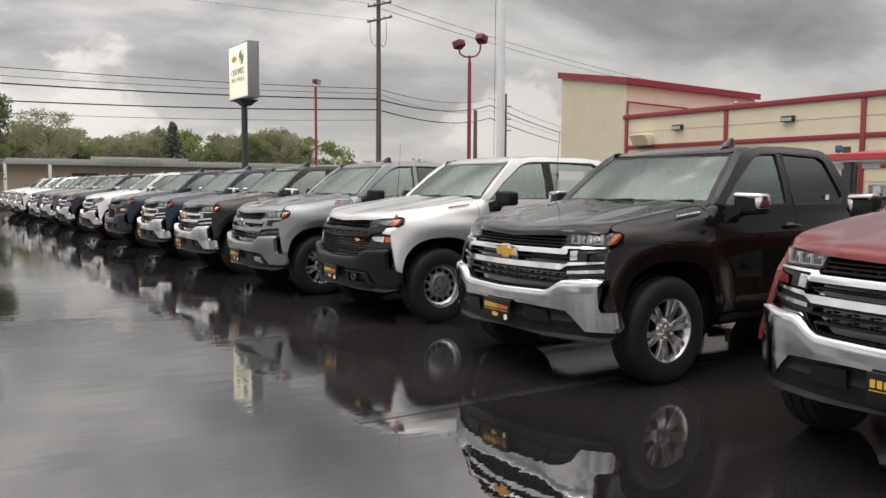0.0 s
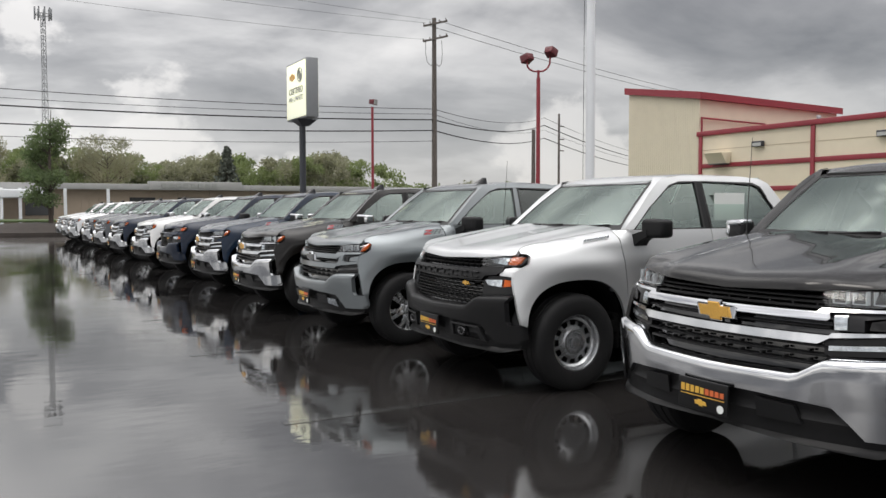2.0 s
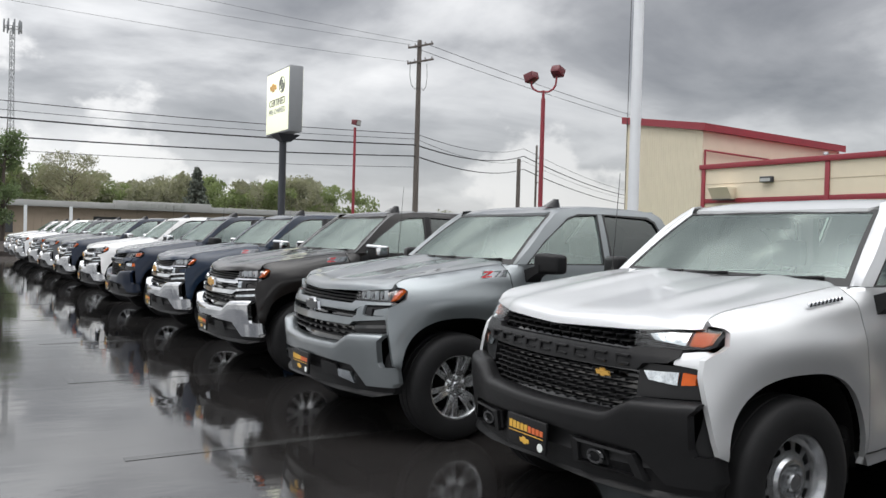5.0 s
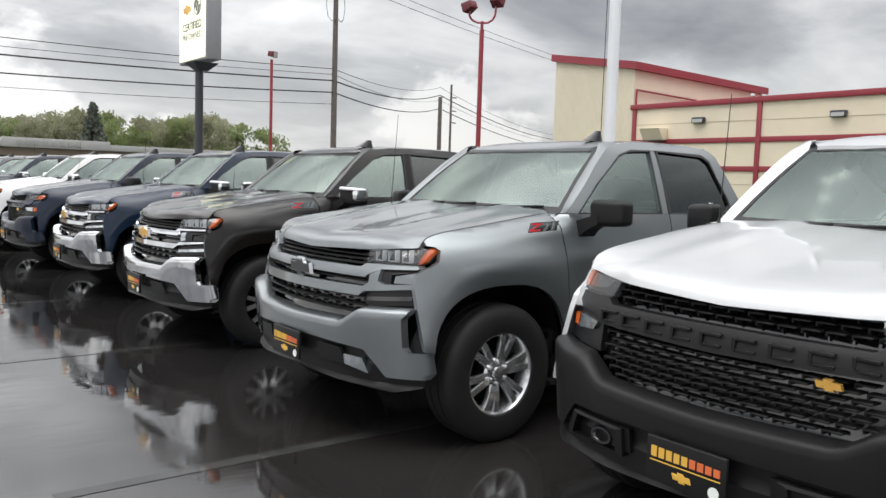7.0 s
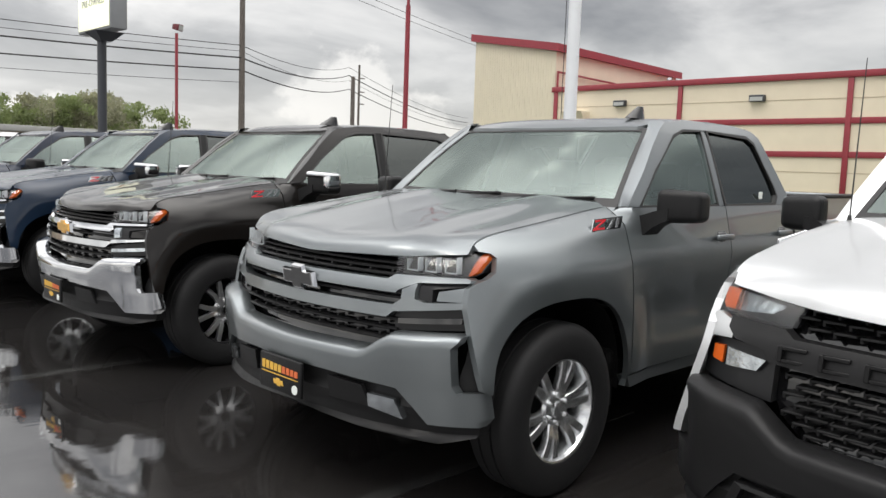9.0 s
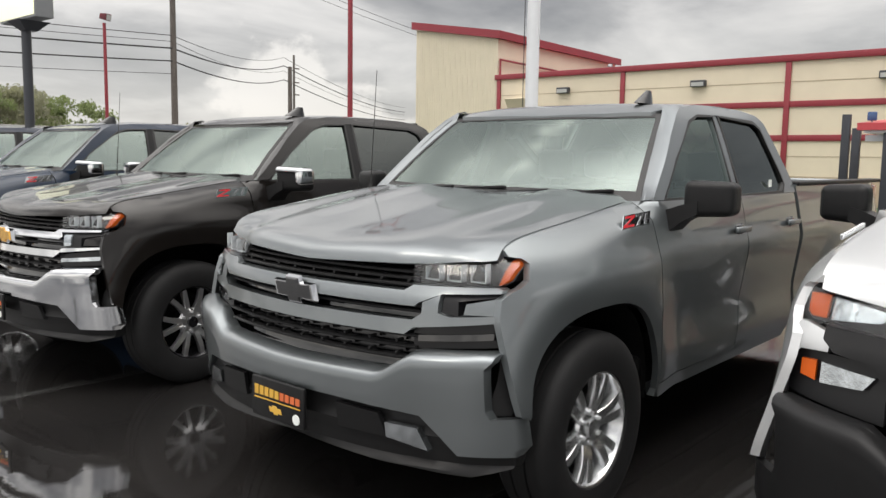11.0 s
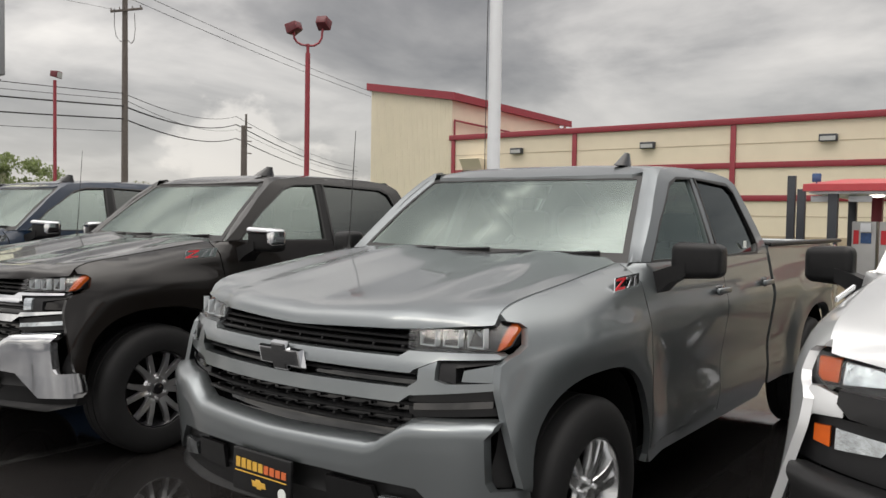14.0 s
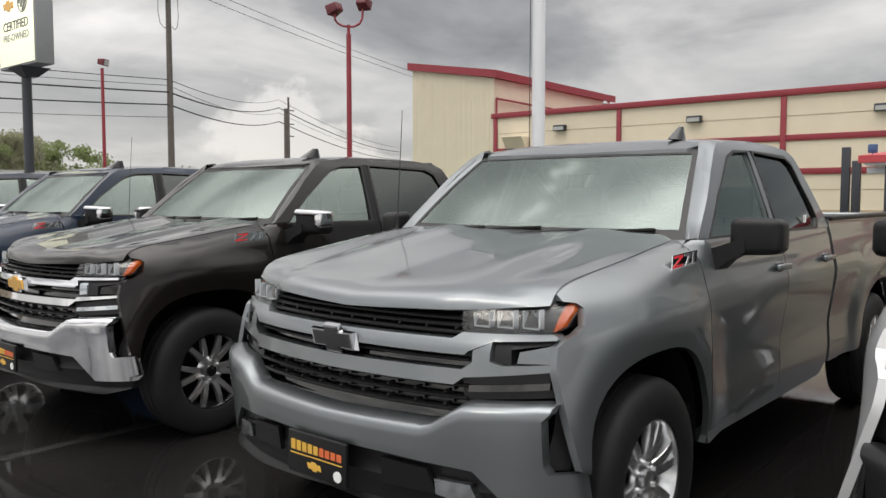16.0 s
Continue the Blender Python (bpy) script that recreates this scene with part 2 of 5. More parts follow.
def ip(x, pts):
    """Piecewise-linear value."""
    if x <= pts[0][0]:
        return pts[0][1]
    for (a, b), (c, d) in zip(pts, pts[1:]):
        if x <= c:
            return b + (d - b) * (x - a) / (c - a)
    return pts[-1][1]


def sp(x, pts):
    """A smooth curve through the points."""
    if x <= pts[0][0]:
        return pts[0][1]
    n = len(pts)
    for i in range(n - 1):
        (a, b), (c, d) = pts[i], pts[i + 1]
        if x <= c:
            s0 = (d - pts[i - 1][1]) / (c - pts[i - 1][0]) if i else (d - b) / (c - a)
            s1 = (pts[i + 2][1] - b) / (pts[i + 2][0] - a) if i + 2 < n else (d - b) / (c - a)
            h = c - a
            t = (x - a) / h
            return (2 * t ** 3 - 3 * t * t + 1) * b + (t ** 3 - 2 * t * t + t) * h * s0 + (3 * t * t - 2 * t ** 3) * d + (t ** 3 - t * t) * h * s1
    return pts[-1][1]


def ss(a, b, x):
    t = min(1, max(0, (x - a) / (b - a)))
    return t * t * (3 - 2 * t)


def shell(poly, fn, du, dv, back, name, smooth=35):
    """A panel: a flat outline cut into a grid, laid on the surface fn(u, v), with the thickness 'back'."""
    bm = bmesh.new()
    bm.faces.new([bm.verts.new((u, v, 0)) for u, v in poly])
    us, vs = [p[0] for p in poly], [p[1] for p in poly]
    for lo, hi, d, ax in ((min(us), max(us), du, 0), (min(vs), max(vs), dv, 1)):
        k = math.floor(lo / d) + 1
        while k * d < hi - 1e-4:
            co, no = [0, 0, 0], [0, 0, 0]
            co[ax], no[ax] = k * d, 1
            bmesh.ops.bisect_plane(bm, geom=bm.verts[:] + bm.edges[:] + bm.faces[:], dist=1e-5, plane_co=co, plane_no=no)
            k += 1
    front = {v: v.co.xy.copy() for v in bm.verts}
    for v, c in front.items():
        v.co = fn(c.x, c.y)
    if back is not None:
        faces = bm.faces[:]
        bound = [e for e in bm.edges if len(e.link_faces) == 1]
        twin = {v: bm.verts.new(v.co + Vector(back)) for v in front}
        for e in bound:
            a, b = e.verts
            bm.faces.new((a, b, twin[b], twin[a]))
        for f in faces:
            bm.faces.new([twin[v] for v in reversed(f.verts)])
    if back is None:  # a single sheet faces away from the middle of the thing
        bmesh.ops.recalc_face_normals(bm, faces=bm.faces[:])
        if sum(f.normal.dot(f.calc_center_median() - Vector((2.5, 0, 0.9))) for f in bm.faces) < 0:
            bmesh.ops.reverse_faces(bm, faces=bm.faces[:])
    return finish(bm, name, smooth, back is not None)


CACHE = {}


def cached(key, make):
    if key not in CACHE:
        CACHE[key] = make()
    return CACHE[key]

# ---- pickup truck: x back from the nose, y across (the driver's side is -y), z up ----
AX1, AX2, HUBZ, ARCH = 0.975, 4.68, 0.41, 0.52
BELT = 1.345


def hood_edge_z(x):
    return sp(x, [(0.30, 1.140), (0.44, 1.148), (0.462, 1.158), (0.475, 1.178), (0.49, 1.196), (0.52, 1.214), (0.57, 1.230), (0.65, 1.245), (0.9, 1.280), (1.3, 1.335), (1.55, 1.355)])


def hood_edge_w(x):
    return sp(x, [(0.3, 0.815), (0.42, 0.828), (0.5, 0.838), (0.9, 0.860), (1.3, 0.862), (1.55, 0.84)])


def arch_r(dx, dz):
    """Distance from the hub by which the squared-off wheel arches are drawn."""
    return (abs(dx) ** 2.6 + abs(dz) ** 2.6) ** (1 / 2.6)


def arch(cx, a0, a1, n):
    out = []
    for i in range(n + 1):
        t = radians(a0 + (a1 - a0) * i / n)
        k = ARCH / arch_r(math.cos(t), math.sin(t))
        out.append((cx + k * math.cos(t), 0.42 + k * math.sin(t)))
    return out


def side_w(x, z):
    """Half width of the lower body."""
    w = sp(z, [(0.3, 0.93), (0.45, 0.955), (0.58, 0.970), (0.75, 0.972), (0.92, 0.985), (1.04, 1.001), (1.08, 1.003), (1.12, 0.997), (1.2, 0.978), (1.3, 0.958), (1.36, 0.942), (1.45, 0.935)])
    f = max(0, 1.0 - x) / 0.5
    w -= f * f * (0.004 + 0.088 * min(1, max(0, (z - 0.6) / 0.5)))
    w -= 0.010 * math.exp(-((z - 0.76) / 0.11) ** 2) * ss(1.45, 1.8, x) * (1 - ss(3.9, 4.1, x))
    if x < 1.5:
        dz = hood_edge_z(x) - z
        if dz < 0.11:
            k = (1 - max(0, dz) / 0.11) ** 2
            w += (hood_edge_w(x) - w) * k
    if x > 5.3:
        w -= (x - 5.3) ** 2 * 0.30
    for a in (AX1, AX2):
        r = arch_r(x - a, z - 0.42)
        w += 0.034 * (1 - ss(0.585, 0.80, r))
    return w


def side_pt(x, z):
    return Vector((x, -side_w(x, z), z))


def green_w(x, z):
    """Half width of the cab above the belt."""
    w = sp(z, [(1.30, 0.958), (1.36, 0.938), (1.55, 0.87), (1.74, 0.795), (1.80, 0.765), (1.845, 0.725), (1.875, 0.66)])
    f = max(0, 2.0 - x) / 0.6
    return w - f * f * 0.05


def lip_x(w):
    """Front edge of the hood."""
    return front_x(w) + 0.250 + 0.034 * ss(0.46, 0.60, w)


def lip_z(w):
    return 1.100 + 0.024 * ss(-0.2, 0.60, w) + 0.030 * ss(0.55, 0.88, w)


def hood_z(x, y):
    w = abs(y)
    z = lip_z(w) + sp(x - lip_x(w), [(0, 0), (0.006, 0.020), (0.020, 0.044), (0.05, 0.064), (0.11, 0.083), (0.22, 0.103), (0.42, 0.135), (0.92, 0.220), (1.22, 0.262)])
    t = min(1, w / hood_edge_w(x))
    z += 0.008 * ss(0.34, 0.40, w) * (1 - ss(0.46, 0.72, w)) * ss(0.45, 0.9, x)
    return z + (hood_edge_z(x) - z) * t ** 7


def front_x(w):
    return 0.20 * w * w + 0.14 * w ** 8


def fascia(y, z, off=0.0, lean=None):
    lean = lean or [(0.28, 0.16), (0.36, 0.12), (0.45, 0.11), (0.58, 0.115), (0.66, 0.14), (0.72, 0.175), (0.85, 0.18), (1.0, 0.205), (1.05, 0.238), (1.10, 0.262), (1.13, 0.285), (1.16, 0.325), (1.2, 0.37)]
    return Vector((front_x(abs(y)) + ip(z, lean) + off, y, z))


def bumper_top(w):
    return ip(w, [(0, 0.722), (0.50, 0.732), (0.625, 0.815), (0.9, 0.83), (1.05, 0.83)])


def bumper_pt(y, z):
    w = abs(y)
    d = bumper_top(w) - z
    x = 0.19 * w * w + 0.13 * w ** 8 + ip(d, [(-0.01, 0.21), (0, 0.165), (0.008, 0.122), (0.020, 0.106), (0.045, 0.100), (0.10, 0.103), (0.17, 0.112), (0.25, 0.124), (0.4, 0.14), (0.5, 0.16)])
    return Vector((x, y, z))


def sym(half):
    """A closed outline from its half (w, z), read from the middle top round to the middle bottom."""
    return [(w, z) for w, z in half] + [(-w, z) for w, z in reversed(half) if w > 1e-6]


def bars(lines, off, h, key, wmax, d=0.03, lean=None):
    """Horizontal grille bars that follow the front's bow."""
    def make():
        bm = bmesh.new()
        for z, wm in lines:
            n = 14
            prev = None
            for i in range(n + 1):
                y = -wm + 2 * wm * i / n
                x = fascia(y, z, off).x
                ring = [bm.verts.new((x + a, y, z + b)) for a, b in ((0, -h), (-0.006, -h * 0.4), (-0.006, h * 0.4), (0, h), (d, h), (d, -h))]
                if prev:
                    for k in range(6):
                        q = (k + 1) % 6
                        bm.faces.new((prev[k], prev[q], ring[q], ring[k]))
                else:
                    bm.faces.new(ring)
                prev = ring
            bm.faces.new(prev)
        return finish(bm, "bars", 30)
    return cached(key, make)


def bowtie(size, d=0.012):
    """The maker's cross-like badge as a plain slanted shape."""
    bm = bmesh.new()
    s = size
    pts = [(-1, -0.30), (-0.36, -0.30), (-0.42, -0.50), (0.22, -0.50), (0.28, -0.30), (0.86, -0.30), (1, 0.30), (0.36, 0.30), (0.42, 0.50), (-0.22, 0.50), (-0.28, 0.30), (-0.86, 0.30)]
    f = bm.faces.new([bm.verts.new((0, y * s * 0.5, z * s * 0.44)) for y, z in pts])
    r = bmesh.ops.extrude_face_region(bm, geom=[f])
    vs = [e for e in r["geom"] if isinstance(e, bmesh.types.BMVert)]
    for v in vs:
        v.co = Vector((-d, v.co.y * 0.94, v.co.z * 0.86))
    return finish(bm, "bowtie", 20)


def tyre_mesh(k=1.0):
    bm = bmesh.new()
    R, w = 0.41, 0.135
    lathe(bm, [(-w * 0.72, 0.250), (-w * 0.92, 0.262), (-w, 0.30), (-w * 1.0, 0.345), (-w * 0.93, 0.380), (-w * 0.80, 0.401), (-w * 0.68, R - 0.002), (-w * 0.62, R), (-w * 0.32, R + 0.001), (-w * 0.30, R - 0.009), (-w * 0.24, R - 0.009), (-w * 0.22, R + 0.001),
               (0, R + 0.001), (w * 0.22, R + 0.001), (w * 0.24, R - 0.009), (w * 0.30, R - 0.009), (w * 0.32, R), (w * 0.68, R - 0.002), (w * 0.93, 0.380), (w, 0.33), (w * 0.9, 0.26), (w * 0.7, 0.25)], 56)
    for v in bm.verts:  # a smaller rim under the same tread
        r = math.hypot(v.co.x, v.co.z)
        q = k + (1 - k) * ss(0.26, 0.38, r)
        v.co.x *= q
        v.co.z *= q
    return finish(bm, "tyre", 35)


def rim_mesh(k=1.0):
    bm = bmesh.new()
    lathe(bm, [(-0.112, 0.262), (-0.118, 0.258), (-0.116, 0.250), (-0.100, 0.240), (-0.06, 0.226), (0.0, 0.205), (0.10, 0.235), (0.11, 0.25)], 56)
    bmesh.ops.scale(bm, vec=(k, 1, k), verts=bm.verts[:])
    return finish(bm, "rim", 40)


def backing_mesh():
    """Stepped backing disc; its black stands in for the shade between the spokes."""
    bm = bmesh.new()
    lathe(bm, [(0.0, 0.001), (0.0, 0.09), (0.02, 0.095), (0.02, 0.185), (0.045, 0.19), (0.05, 0.23)], 32)
    return finish(bm, "wheel_backing", 30)


def spoke(bm, a0, a1, w0, w1, y0=-0.078, y1=-0.105, r0=0.05, r1=0.242, depth=0.035, cen=0.0):
    """One tapered spoke between the hub and the rim's lip."""
    n = 5
    prev = None
    for i in range(n + 1):
        t = i / n
        r = r0 + (r1 - r0) * t
        a = a0 + (a1 - a0) * t
        w = w0 + (w1 - w0) * t
        y = y0 + (y1 - y0) * t - 0.012 * math.sin(math.pi * t)
        c, s = math.cos(a), math.sin(a)
        ring = []
        for o, yy in ((-w, y + 0.006), (-w * 0.85, y), (w * 0.85, y), (w, y + 0.006), (w * 0.9, y + depth), (-w * 0.9, y + depth)):
            ring.append(bm.verts.new((r * c - o * s, yy, r * s + o * c)))
        if prev:
            for k in range(6):
                q = (k + 1) % 6
                bm.faces.new((prev[k], prev[q], ring[q], ring[k]))
        else:
            bm.faces.new(ring)
        prev = ring
    bm.faces.new(prev)


def spokes_mesh(kind):
    bm = bmesh.new()
    if kind == "split":
        for i in range(6):
            a = 2 * math.pi * i / 6 + 0.26
            spoke(bm, a - 0.15, a - 0.175, 0.025, 0.023, r0=0.06)
            spoke(bm, a + 0.15, a + 0.175, 0.025, 0.023, r0=0.06)
        lathe(bm, [(-0.070, 0.10), (-0.084, 0.088), (-0.088, 0.05), (-0.085, 0.001)], 36)
    elif kind == "machined":
        for i in range(6):
            a = 2 * math.pi * i / 6
            spoke(bm, a - 0.14, a - 0.235, 0.022, 0.017, r0=0.06)
            spoke(bm, a + 0.14, a + 0.235, 0.022, 0.017, r0=0.06)
        lathe(bm, [(-0.068, 0.10), (-0.082, 0.088), (-0.086, 0.05), (-0.083, 0.001)], 36)
    else:  # pressed steel disc with a ring of windows
        n = 12
        for i in range(n):
            a0, a1 = 2 * math.pi * (i - 0.5) / n, 2 * math.pi * (i + 0.5) / n
            hw = 0.60  # share of the window
            am = (a0 + a1) / 2
            da = (a1 - a0) / 2
            def pt(a, r, y):
                return bm.verts.new((r * math.cos(a), y, r * math.sin(a)))
            prof = [(0.128, -0.072), (0.158, -0.060), (0.206, -0.054), (0.226, -0.064), (0.243, -0.086)]
            for sgn in (-1, 1):
                ea, eb = am + sgn * da, am + sgn * da * hw
                for (ra, ya), (rb, yb) in zip(prof, prof[1:]):
                    bm.faces.new((pt(ea, ra, ya), pt(eb, ra, ya), pt(eb, rb, yb), pt(ea, rb, yb)))
            for (ra, ya), (rb, yb) in ((prof[0], prof[1]), (prof[2], prof[3]), (prof[3], prof[4])):
                bm.faces.new((pt(am - da * hw, ra, ya), pt(am + da * hw, ra, ya), pt(am + da * hw, rb, yb), pt(am - da * hw, rb, yb)))
        lathe(bm, [(-0.072, 0.128), (-0.088, 0.115), (-0.090, 0.095), (-0.070, 0.085), (-0.068, 0.06), (-0.098, 0.052), (-0.112, 0.045), (-0.114, 0.001)], 36)
        bmesh.ops.remove_doubles(bm, verts=bm.verts[:], dist=0.0005)
    for i in range(6):
        a = 2 * math.pi * i / 6 + 0.5
        tube(bm, (0.068 * math.cos(a), -0.108, 0.068 * math.sin(a)), (0.068 * math.cos(a), -0.07, 0.068 * math.sin(a)), 0.011, seg=6)
    k = 0.92 if kind == "steel" else 0.95
    bmesh.ops.scale(bm, vec=(k, 1, k), verts=bm.verts[:])
    return finish(bm, "spokes", 35)


def add_wheel(truck, x, near, kind):
    m = pose(x, -0.865 if near else 0.865, HUBZ, 0, 0, 0 if near else 180)
    if kind == "steel":
        face = STEELW
    else:
        face = ALLOY if kind == "split" else ALLOYD
    w = obj("wheel", cached(("rim", kind == "steel"), lambda: rim_mesh(0.92 if kind == "steel" else 0.95)), GLOSSB if kind == "machined" else face, truck, m)
    obj("tyre", cached(("tyre", kind == "steel"), lambda: tyre_mesh(0.92 if kind == "steel" else 0.95)), RUBBER, w, label="black rubber tyre")
    # added black backing: shade behind the spokes, put in as colour
    obj("dark_backing", cached("wheel_backing", backing_mesh), UNDER, w)
    obj("spokes", cached(("spokes", kind), lambda: spokes_mesh(kind)), face, w)

    def cap():
        bm = bmesh.new()
        lathe(bm, [(-0.086, 0.040), (-0.100, 0.036), (-0.103, 0.001)], 24)
        return finish(bm, "cap")
    if kind != "steel":
        obj("centre_cap", cached("cap", cap), ALLOY if kind == "split" else GLOSSB, w)
    return w


def rounded(key, dims, bevel, seg=3):
    def make():
        bm = bmesh.new()
        box(bm, *dims, bevel=bevel, seg=seg)
        return finish(bm, "block")
    return cached(key, make)


def blockset(key, dims, bevel=0.004):
    def make():
        bm = bmesh.new()
        for d in dims:
            box(bm, *d, bevel=bevel, seg=1)
        return finish(bm, "block")
    return cached(key, make)


def both(name, me, m, truck, label=""):
    obj(name, me, m, truck, label=label)
    obj(name, me, m, truck, label=label, flip=True)


def mirror_mesh():
    bm = bmesh.new()
    box(bm, 1.60, -1.255, 1.300, 1.745, -1.045, 1.478, bevel=0.038, seg=4)
    for v in bm.verts:  # swept face, slimmer and further back at the outer end
        t = (-1.0 - v.co.y) / 0.245
        v.co.x += 0.075 * t
        v.co.z += (1.39 - v.co.z) * 0.12 * t - 0.03
        v.co.y += 0.025
    return finish(bm, "mirror", 40)


def mirror_cap_mesh():
    bm = bmesh.new()
    box(bm, 1.588, -1.263, 1.432, 1.72, -1.050, 1.486, bevel=0.026, seg=4)
    box(bm, 1.590, -1.266, 1.345, 1.72, -1.205, 1.484, bevel=0.026, seg=4)
    for v in bm.verts:
        t = (-1.0 - v.co.y) / 0.245
        v.co.x += 0.075 * t
        v.co.z += (1.39 - v.co.z) * 0.12 * t - 0.03
        v.co.y += 0.025
    return finish(bm, "mirror_cap", 40)


def mirror_arm_mesh():
    bm = bmesh.new()
    prev = None
    for y, x0, x1, z0, z1 in ((-0.93, 1.58, 1.75, 1.17, 1.30), (-0.97, 1.59, 1.74, 1.20, 1.31), (-1.02, 1.61, 1.73, 1.25, 1.33), (-1.09, 1.63, 1.73, 1.29, 1.35)):
        ring = [bm.verts.new(p) for p in ((x0, y, z0), (x1, y, z0), (x1, y, z1), (x0, y, z1))]
        if prev:
            for k in range(4):
                q = (k + 1) % 4
                bm.faces.new((prev[k], prev[q], ring[q], ring[k]))
        else:
            bm.faces.new(ring)
        prev = ring
    bm.faces.new(prev)
    return finish(bm, "mirror_arm", 50)


def seat_mesh(w):
    bm = bmesh.new()
    box(bm, 2.15, -w, 0.70, 2.68, w, 0.90, bevel=0.05)
    box(bm, 2.58, -w, 0.84, 2.74, w, 1.36, bevel=0.06)
    for v in bm.verts:
        if v.co.z > 0.95:
            v.co.x += (v.co.z - 0.95) * 0.22
    n0 = len(bm.verts)
    for c in ((0,) if w < 0.4 else (-0.4, 0.4)):
        box(bm, 2.70, c - 0.13, 1.40, 2.80, c + 0.13, 1.60, bevel=0.045)
        tube(bm, (2.74, c - 0.06, 1.3), (2.75, c - 0.06, 1.45), 0.008, seg=6)
        tube(bm, (2.74, c + 0.06, 1.3), (2.75, c + 0.06, 1.45), 0.008, seg=6)
    return finish(bm, "seat")


def fender_poly():
    p = [(x, hood_edge_z(x) - 0.004) for x in (0.487, 0.505, 0.525, 0.56, 0.60, 0.66, 0.75, 0.9, 1.05, 1.2, 1.32)]
    p += [(1.43, 1.345), (1.44, 1.28), (1.455, 1.15), (1.495, 0.85), (1.51, 0.70), (1.51, 0.50), (1.475, 0.445)]
    p += arch(AX1, 2, 163, 26)
    p += [(0.405, 0.600), (0.395, 0.66), (0.388, 0.80), (0.388, 0.93), (0.392, 0.955), (0.41, 1.015), (0.45, 1.040), (0.49, 1.054), (0.530, 1.080), (0.550, 1.14), (0.530, 1.160), (0.490, 1.166)]
    return p


def stretch(x, crew):
    return x if x <= 2.58 or not crew else 2.58 + (x - 2.58) * 1.27


def build_truck(at, colour, trim, crew, wheel, badge, label, group="row of parked pickup trucks", tag=True, mirror_chrome=None, sticker=True):
    truck = new("pickup_truck")
    truck.matrix_basis = at
    tagged(truck, label, "pickup truck", group)
    C = "crew" if crew else "double"
    gap = stretch(3.50, crew)
    chrome = trim == "lt"
    lampw = trim in ("wt", "custom")

    # body panels
    both("fender", cached("fender", lambda: shell(fender_poly(), side_pt, 0.03, 0.03, (0, 0.03, 0), "fender")), colour, truck)
    def hood_pt(q, y):
        x0 = lip_x(abs(y))
        x = x0 + (1.47 - x0) * q ** 1.6
        return Vector((x, y, hood_z(x, y)))

    def hood_mesh():
        side = [(q, hood_edge_w(0.47 + 1.0 * q ** 1.6) - 0.005) for q in (0.0, 0.08, 0.14, 0.2, 0.3, 0.45, 0.6, 0.75, 0.9, 0.96)]
        poly = [(q, w) for q, w in side] + [(1.0, 0.78), (1.0, -0.78)] + [(q, -w) for q, w in reversed(side)]
        return shell(poly, hood_pt, 0.02, 0.05, (0.03, 0, -0.008), "hood", 50)
    obj("hood", cached("hood", hood_mesh), colour, truck)
    fd = [(1.437, BELT), (1.45, 1.28), (1.462, 1.15), (1.502, 0.85), (1.517, 0.70), (1.517, 0.50), (2.53, 0.49), (2.55, 0.62), (2.56, 1.0), (2.545, BELT)]
    both("front_door", cached("front_door", lambda: shell(fd, side_pt, 0.09, 0.06, (0, 0.04, 0), "front_door")), colour, truck)
    rd = [(2.553, BELT), (2.567, 1.0), (2.557, 0.62), (2.537, 0.49), (stretch(3.46, crew), 0.49), (stretch(3.47, crew), 0.62), (stretch(3.42, crew) + 0.03, 1.1), (stretch(3.46, crew), BELT)]
    both("rear_door", cached(("rear_door", C), lambda: shell(rd, side_pt, 0.09, 0.06, (0, 0.04, 0), "rear_door")), colour, truck)
    rock = [(1.52, 0.485), (1.56, 0.42), (gap - 0.1, 0.42), (gap, 0.485)]
    both("rocker_panel", cached(("rocker", C), lambda: shell(rock, lambda x, z: Vector((x, -side_w(x, z) + 0.012, z)), 0.2, 0.02, (0, 0.06, 0), "rocker")), colour, truck)
    ring = [(1.54, BELT + 0.002), (1.63, 1.43), (1.75, 1.535), (1.89, 1.665), (2.03, 1.77), (2.12, 1.812), (2.35, 1.840), (2.70, 1.852), (stretch(3.05, crew), 1.846), (stretch(3.24, crew), 1.823), (stretch(3.31, crew), 1.78), (stretch(3.42, crew), 1.56), (gap, 1.40), (gap, BELT + 0.002),
            (stretch(3.27, crew), BELT + 0.002), (stretch(3.33, crew), 1.40), (stretch(3.32, crew), 1.46), (stretch(3.20, crew), 1.745), (stretch(3.13, crew), 1.785), (2.62, 1.793), (2.30, 1.782), (2.16, 1.745), (1.85, 1.535), (1.66, 1.37), (1.635, BELT + 0.002)]
    both("cab_side", cached(("ring", C), lambda: shell(ring, lambda x, z: Vector((x, -green_w(x, z), z)), 0.10, 0.05, (0, 0.05, 0), "cab_side")), colour, truck)
    bp = [(2.46, BELT + 0.002), (2.50, 1.79), (2.60, 1.79), (2.575, BELT + 0.002)]
    both("door_pillar", cached("b_pillar", lambda: shell(bp, lambda x, z: Vector((x, -green_w(x, z) + 0.006, z)), 0.2, 0.06, (0, 0.03, 0), "pillar")), BLACKP if trim in ("wt",) or crew else colour, truck)
    fw = [(1.64, BELT), (1.67, 1.375), (1.855, 1.54), (2.165, 1.748), (2.30, 1.785), (2.52, 1.79), (2.48, BELT)]
    rw = [(2.555, BELT), (2.58, 1.793), (stretch(3.13, crew), 1.786), (stretch(3.21, crew), 1.745), (stretch(3.325, crew), 1.46), (stretch(3.335, crew), 1.40), (stretch(3.27, crew), BELT)]
    pane = lambda x, z: Vector((x, -green_w(x, z) + 0.016, z))
